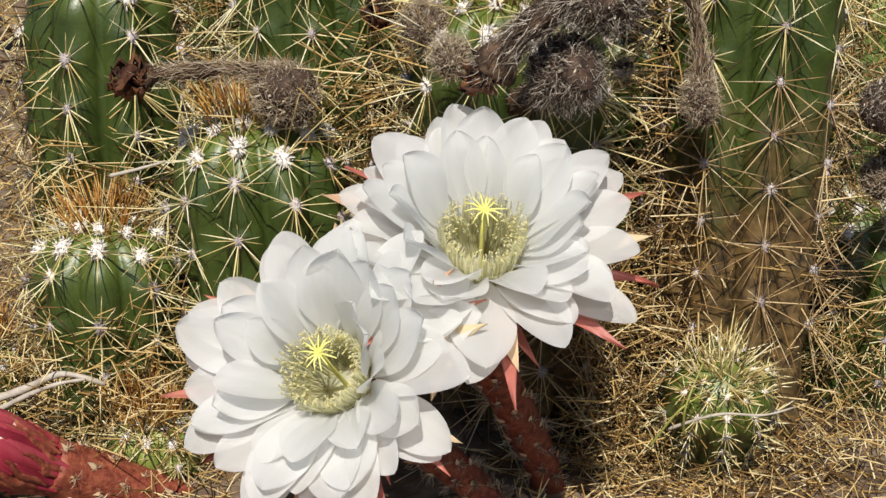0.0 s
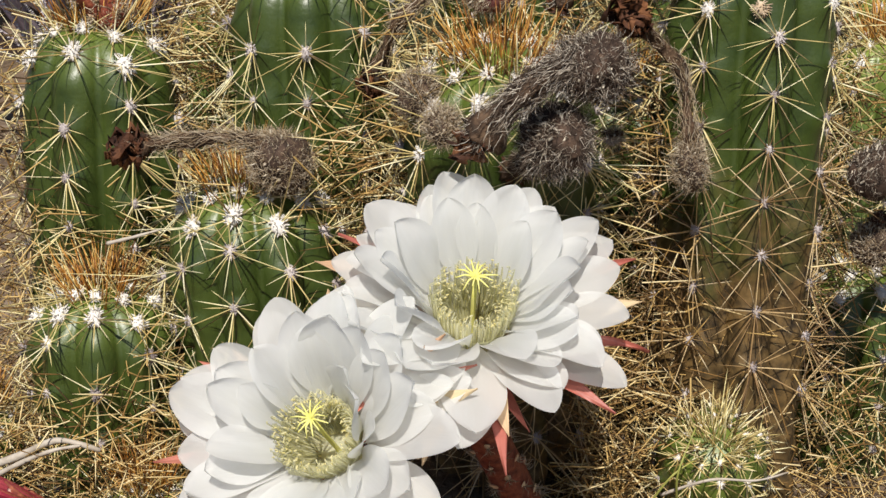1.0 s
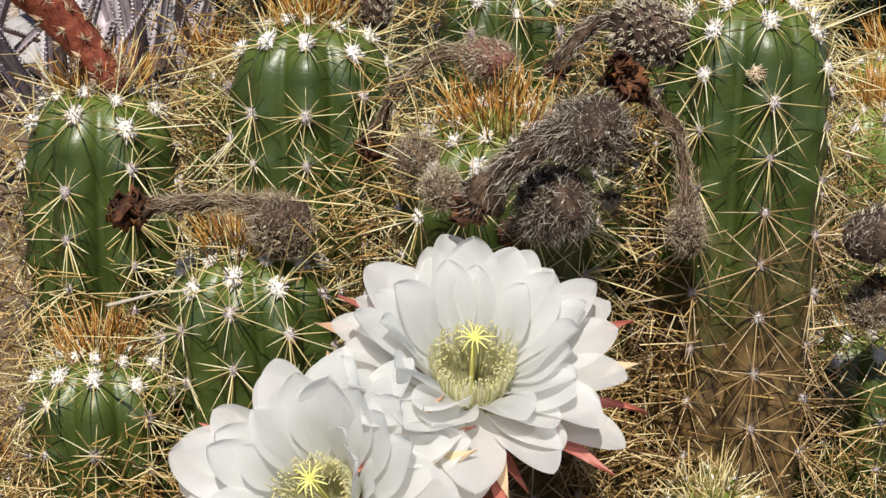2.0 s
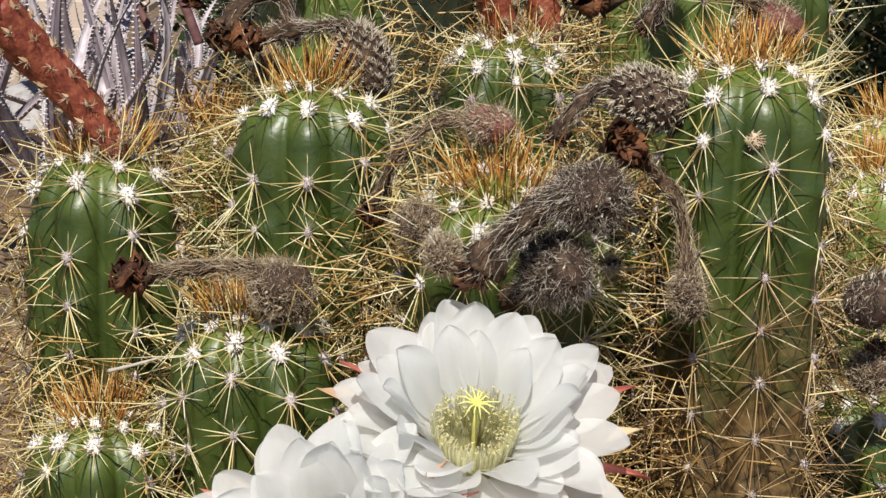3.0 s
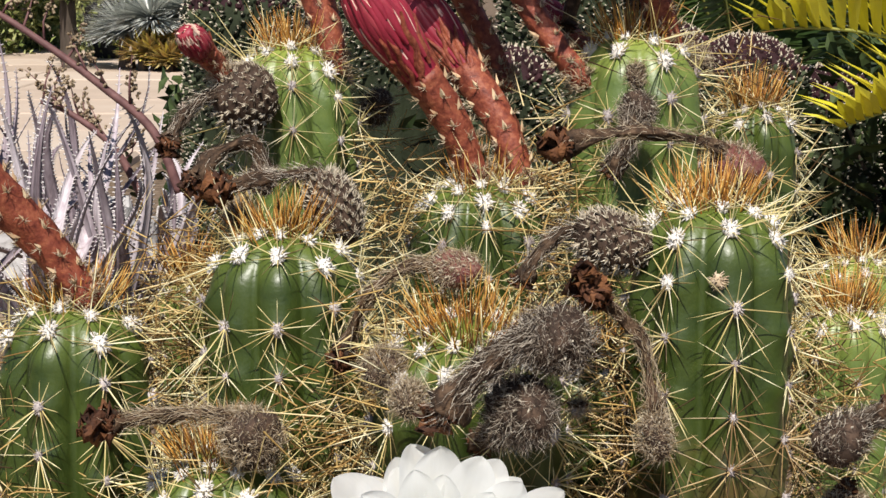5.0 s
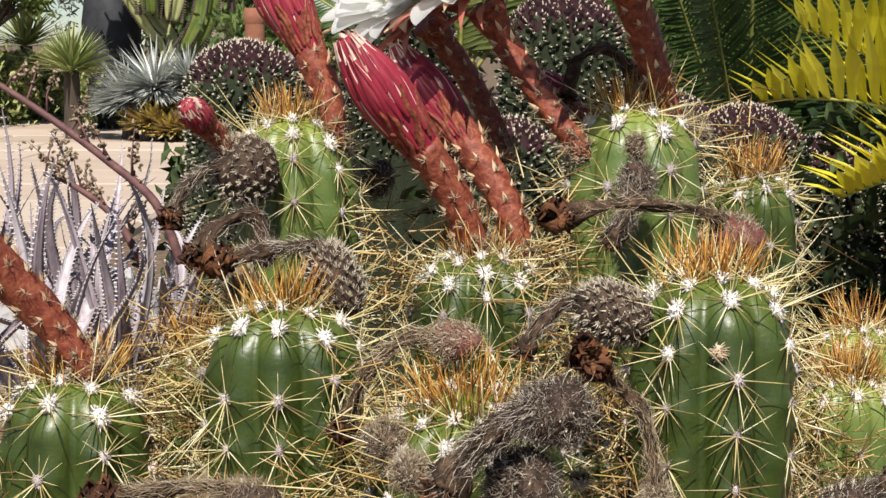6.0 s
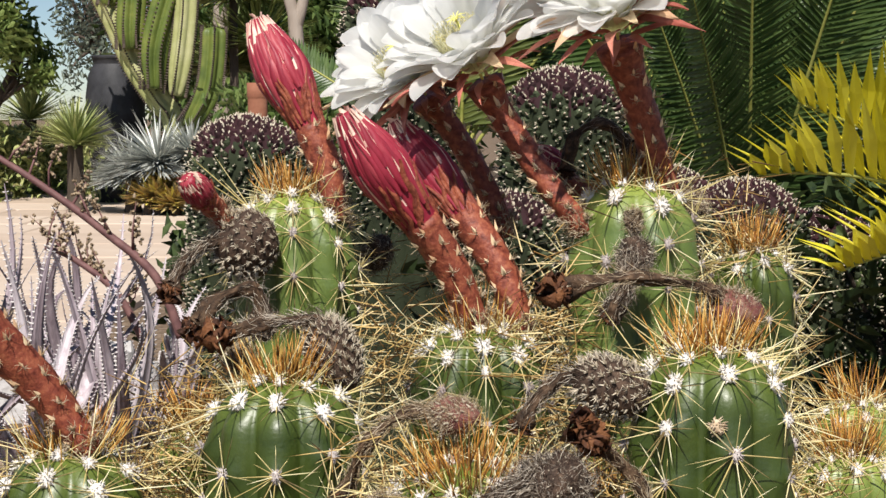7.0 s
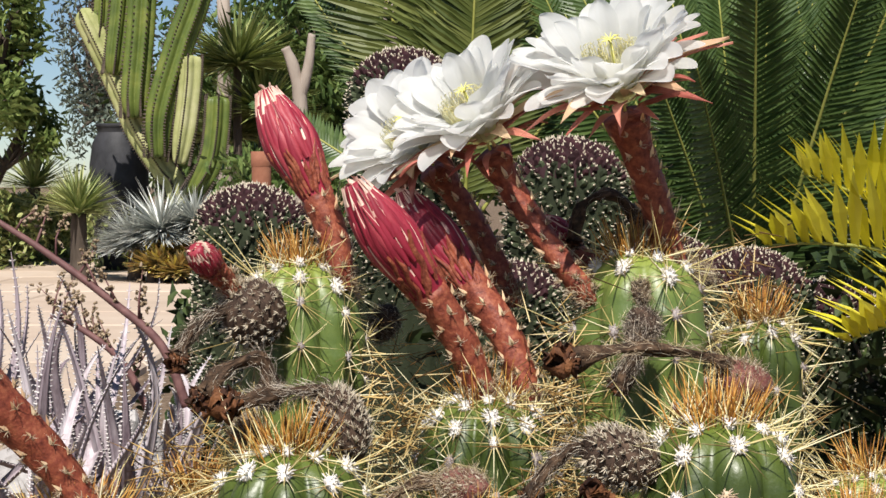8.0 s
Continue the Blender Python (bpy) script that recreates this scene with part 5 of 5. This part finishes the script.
candelabra()
sword_plant((-2.842, 15.776, 0.560), 950, 0.60, 0.012, M_BLUE, 1, "silvery blue spiky rosette beside the path", "agave", 0.08, 0.55)
sword_plant((-3.127, 15.912, 0.440), 850, 0.50, 0.012, M_BLUE, 2, "silvery blue spiky rosette beside the path", "agave", 0.08, 0.55)
sword_plant((-2.479, 15.640, 0.660), 600, 0.36, 0.012, M_BLUE, 15, "silvery blue spiky rosette below the candelabra cactus", "agave", 0.08, 0.35)
for k, p in enumerate([(-2.698, 15.820, 0.594), (-2.743, 15.680, 0.468), (-2.573, 15.680, 0.383), (-2.803, 15.540, 0.304), (-2.612, 15.400, 0.198), (-2.509, 15.820, 0.549), (-2.899, 15.540, 0.264), (-2.416, 15.400, 0.226), (-2.911, 15.820, 0.423), (-2.325, 15.540, 0.332), (-2.617, 15.960, 0.660)]):
    sword_plant((p[0], p[1], max(0.08, 0.75 * p[2])), 170, 0.27, 0.032, M_GOLD, 20 + k, "golden and orange succulent rosette edging the path", "aloe", 0.05, 0.2)
sword_plant((-2.244, 17.136, 2.330), 420, 0.816, 0.022, M_YUCCA, 3, "green yucca with a ball of sword leaves", "yucca", 0.05, 0.3)
sword_plant((-2.001, 17.408, 1.820), 420, 0.748, 0.022, M_YUCCA, 4, "green yucca with drooping sword leaves", "yucca", 0.05, 0.3)
sword_plant((-2.356, 17.952, 1.588), 420, 0.748, 0.022, M_YUCCA, 14, "green yucca with drooping sword leaves", "yucca", 0.05, 0.3)
sword_plant((-3.960, 17.000, 0.760), 260, 0.52, 0.016, M_YUCCA, 5, "green yucca under the trees", "yucca", 0.09)
sword_plant((-3.721, 16.000, 0.746), 160, 0.45, 0.02, M_YUCCA, 6, "low green agave by the path", "agave", 0.08)
sword_plant((-5.226, 20.000, 1.007), 160, 0.7, 0.02, M_YUCCA, 7, "green yucca under the trees", "yucca", 0.09)


def lathe_data(name, profile, material):
    """Turned mesh from (radius, height) pairs."""
    bag = Bag()
    sides = 28
    v = [(r * math.cos(2 * math.pi * s / sides), r * math.sin(2 * math.pi * s / sides), z) for r, z in profile for s in range(sides)]
    f = [(k * sides + s, k * sides + (s + 1) % sides, (k + 1) * sides + (s + 1) % sides, (k + 1) * sides + s) for k in range(len(profile) - 1) for s in range(sides)]
    bag.add(v, f)
    return bag.data(name, material)


jar = thing("garden_jar", Matrix.Translation((-3.72, 18.0, 0)), "tall dark garden jar beside the candelabra cactus", "jar")
part("body", lathe_data("body", [(0.02, 0), (0.22, 0), (0.28, 0.3), (0.33, 0.9), (0.335, 1.25), (0.30, 1.50), (0.24, 1.62)], M_POT), jar)
part("rim", lathe_data("rim", [(0.24, 1.62), (0.25, 1.68), (0.28, 1.71), (0.25, 1.72), (0.21, 1.62), (0.02, 1.5)], M_POT), jar)
M_CLAY = mat("clay", [(0.22, 0.085, 0.05), (0.34, 0.15, 0.09)], 8, 0.8, 0.2, 60, 0.2)
pot = thing("clay_pot", Matrix.Translation((-0.927, 8.0, 0)), "reddish clay pillar pot among the plants", "pot")
part("body", lathe_data("body", [(0.02, 0), (0.05, 0), (0.05, 0.8), (0.050, 1.10)], M_CLAY), pot)
part("rim", lathe_data("rim", [(0.050, 1.10), (0.054, 1.11), (0.054, 1.18), (0.046, 1.18), (0.042, 1.1)], M_CLAY), pot)


# ---- trees ----
def tree(foot, height, crown_at, crown, leaves, leaf, material, bark, seed, label, girth=0.14, clumps=26):
    """Tapered trunk and limbs, with leaves gathered into uneven clumps that leave gaps."""
    r = random.Random(seed)
    root = thing("tree", Matrix.Translation(foot), label, "tree", "trees behind the garden")
    c = Vector(crown_at) - Vector(foot)
    bag = Bag()
    sweep(bag, spline([(0, 0, -0.1), (c.x * 0.2 + 0.1, 0, c.z * 0.4), c], 6), lambda u: girth * (1.1 - 0.7 * u), 10)
    centres = []
    for _ in range(clumps):
        w = ball_way(r)
        p = c + Vector((w.x * crown[0], w.y * crown[1], w.z * crown[2])) * r.uniform(0.35, 1.0)
        centres.append(p)
        sweep(bag, spline([c * 0.7, (c * 0.7 + p) / 2 + ball_way(r) * 0.2, p], 4), lambda u: girth * 0.3 * (1.1 - u), 6)
    part("trunk", bag.data("trunk", bark), root)
    fol = Bag()
    for k in range(leaves):
        p = r.choice(centres) + Vector([r.gauss(0, 0.16 * s) for s in crown])
        w = (ball_way(r) + Vector((0, 0, -0.3))).normalized()
        leaflet_blade(fol, p, w, w.orthogonal().normalized(), leaf * r.uniform(0.6, 1.2), leaf * 0.2)
    part("crown", fol.data("crown", material, smooth=False), root, None, "", "stuff")


T1 = (-4.944, 18.000, 2.752)
tree((T1[0] - 0.6, 18.0, 0), 4, (T1[0] - 0.1, 18.0, T1[2]), (0.55, 0.7, 1.2), 2200, 0.15, M_LEAF_BRIGHT, M_BARK, 1, "leafy green tree at the edge of the garden", 0.16, 22)
T2 = (-4.826, 18.500, 1.739)
tree((T2[0] - 0.9, 18.5, 0), 3, (T2[0] - 0.1, 18.5, T2[2]), (0.5, 0.5, 0.45), 1100, 0.14, M_LEAF_BRIGHT, M_BARK, 2, "leafy green tree with low branches", 0.1, 9)
T3 = (-5.649, 26.000, 3.158)
tree((T3[0], 26.0, 0), 5, T3, (0.8, 1.2, 2.2), 3600, 0.13, M_LEAF_GREY, M_BARK, 3, "grey-green tree with fine hanging leaves", 0.14, 40)
for k, (px, d, mt, s) in enumerate([(420, 24.0, M_LEAF, 2.2), (600, 20.0, M_LEAF, 2.0), (800, 22.0, M_LEAF, 2.6), (1050, 20.0, M_LEAF, 2.4), (1300, 18.0, M_LEAF, 2.4), (1560, 20.0, M_LEAF, 2.6), (330, 34.0, M_LEAF_GREY, 1.6), (-420, 26.0, M_LEAF, 2.4)]):
    x = (px - 784) / 2769 * d
    tree((x, d, 0), 6, (x, d, 1.9 + 0.15 * s), (s * 0.75, s * 0.7, 1.9), 5200, 0.2, mt, M_BARK, 40 + k, "dense dark green tree closing the garden", 0.2, 40)
for px, d, w in ((398, 20.5, 0.105), (690, 14.0, 0.08)):
    p = ((px - 784) / 2769 * d, d, 0)
    bag = Bag()
    sweep(bag, [Vector((0.02 * math.sin(u), 0, 0.35 * u)) for u in range(11)], lambda u: w * (1.2 - 0.4 * u), 12)
    trunk = new("palm_trunk", bag.data("palm_trunk", M_BARK_PALE))
    trunk.matrix_basis = Matrix.Translation(p)
    tagged(trunk, "pale slender palm trunk among the trees", "tree trunk")
fork = thing("forked_trunk", Matrix.Translation(((-0.808, 9.000, 1.262)[0], 9.0, 0)), "pale forked bare trunk behind the buds", "tree trunk")
bag, B0 = Bag(), Vector(((-0.808, 9.000, 1.262)[0], 9.0, 0))
sweep(bag, spline([(0, 0, -0.05), Vector((-0.814, 9.000, 1.327)) - B0, Vector((-0.848, 9.000, 1.650)) - B0, Vector((-0.903, 9.000, 1.796)) - B0], 6), lambda u: 0.045 * (1.1 - 0.5 * u + 0.06 * math.sin(19 * u)), 10)
part("trunk", bag.data("trunk", M_BARK_PALE), fork)
bag = Bag()
sweep(bag, spline([Vector((-0.829, 9.000, 1.489)) - B0, Vector((-0.774, 9.000, 1.683)) - B0, Vector((-0.750, 9.000, 1.876)) - B0], 6), lambda u: 0.035 * (1.1 - 0.5 * u), 10)
part("limb", bag.data("limb", M_BARK_PALE), fork)


def shrub(center, size, leaves, leaf, material, seed, label):
    r = random.Random(seed)
    c = Vector(center)
    g = ground_z(c.x, c.y)
    root = thing("shrub", Matrix.Translation((c.x, c.y, g)), label, "shrub", "dark shrubs behind the clump")
    bag, fol = Bag(), Bag()
    for k in range(9):
        w = Vector((r.uniform(-1, 1) * size[0], r.uniform(-1, 1) * size[1], r.uniform(0.4, 1) * (c.z + size[2] - g)))
        sweep(bag, spline([(w.x * 0.2, w.y * 0.2, -0.02), w * 0.5 + ball_way(r) * 0.03, w], 5), lambda u: 0.010 * (1.1 - 0.8 * u), 6)
    part("branch", bag.data("branch", M_BARK), root, None, "", "stuff")
    for k in range(leaves):
        p = Vector((r.gauss(0, 0.5) * size[0], r.gauss(0, 0.5) * size[1], r.uniform(0.0, 1.0) ** 0.8 * (c.z + size[2] - g)))
        w = ball_way(r)
        leaflet_blade(fol, p, w, w.orthogonal().normalized(), leaf * r.uniform(0.6, 1.2), leaf * 0.22)
    part("foliage", fol.data("foliage", material, smooth=False), root, None, "", "stuff")


# shrubs added to fill the dark gap; deep shade is in their leaf colour
DARK = "added dense shrub, leaves darkened to stand for deep shade"
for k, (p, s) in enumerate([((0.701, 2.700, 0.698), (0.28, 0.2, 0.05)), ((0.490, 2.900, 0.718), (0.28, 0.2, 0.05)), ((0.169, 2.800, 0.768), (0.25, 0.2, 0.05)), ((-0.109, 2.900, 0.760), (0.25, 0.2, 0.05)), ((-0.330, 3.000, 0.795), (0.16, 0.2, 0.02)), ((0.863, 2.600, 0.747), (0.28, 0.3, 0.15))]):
    shrub(p, s, 1800, 0.05, M_LEAF_SHADE, 60 + k, DARK)

# the last two get darker leaves that stand for shadow under the fronds
for k, (px, d, z) in enumerate([(10, 19.0, 0.9), (70, 20.0, 0.85), (120, 21.0, 0.9), (175, 20.0, 0.8), (225, 18.0, 0.75), (-60, 18.0, 1.0), (560, 14.5, 1.3), (470, 14.8, 1.3)]):
    shrub(((px - 784) / 2769 * d, d, z - 0.1), (0.45, 0.4, 0.1), 1500, 0.11, M_LEAF if px > 400 else M_YUCCA, 80 + k, "low green shrub along the garden path")
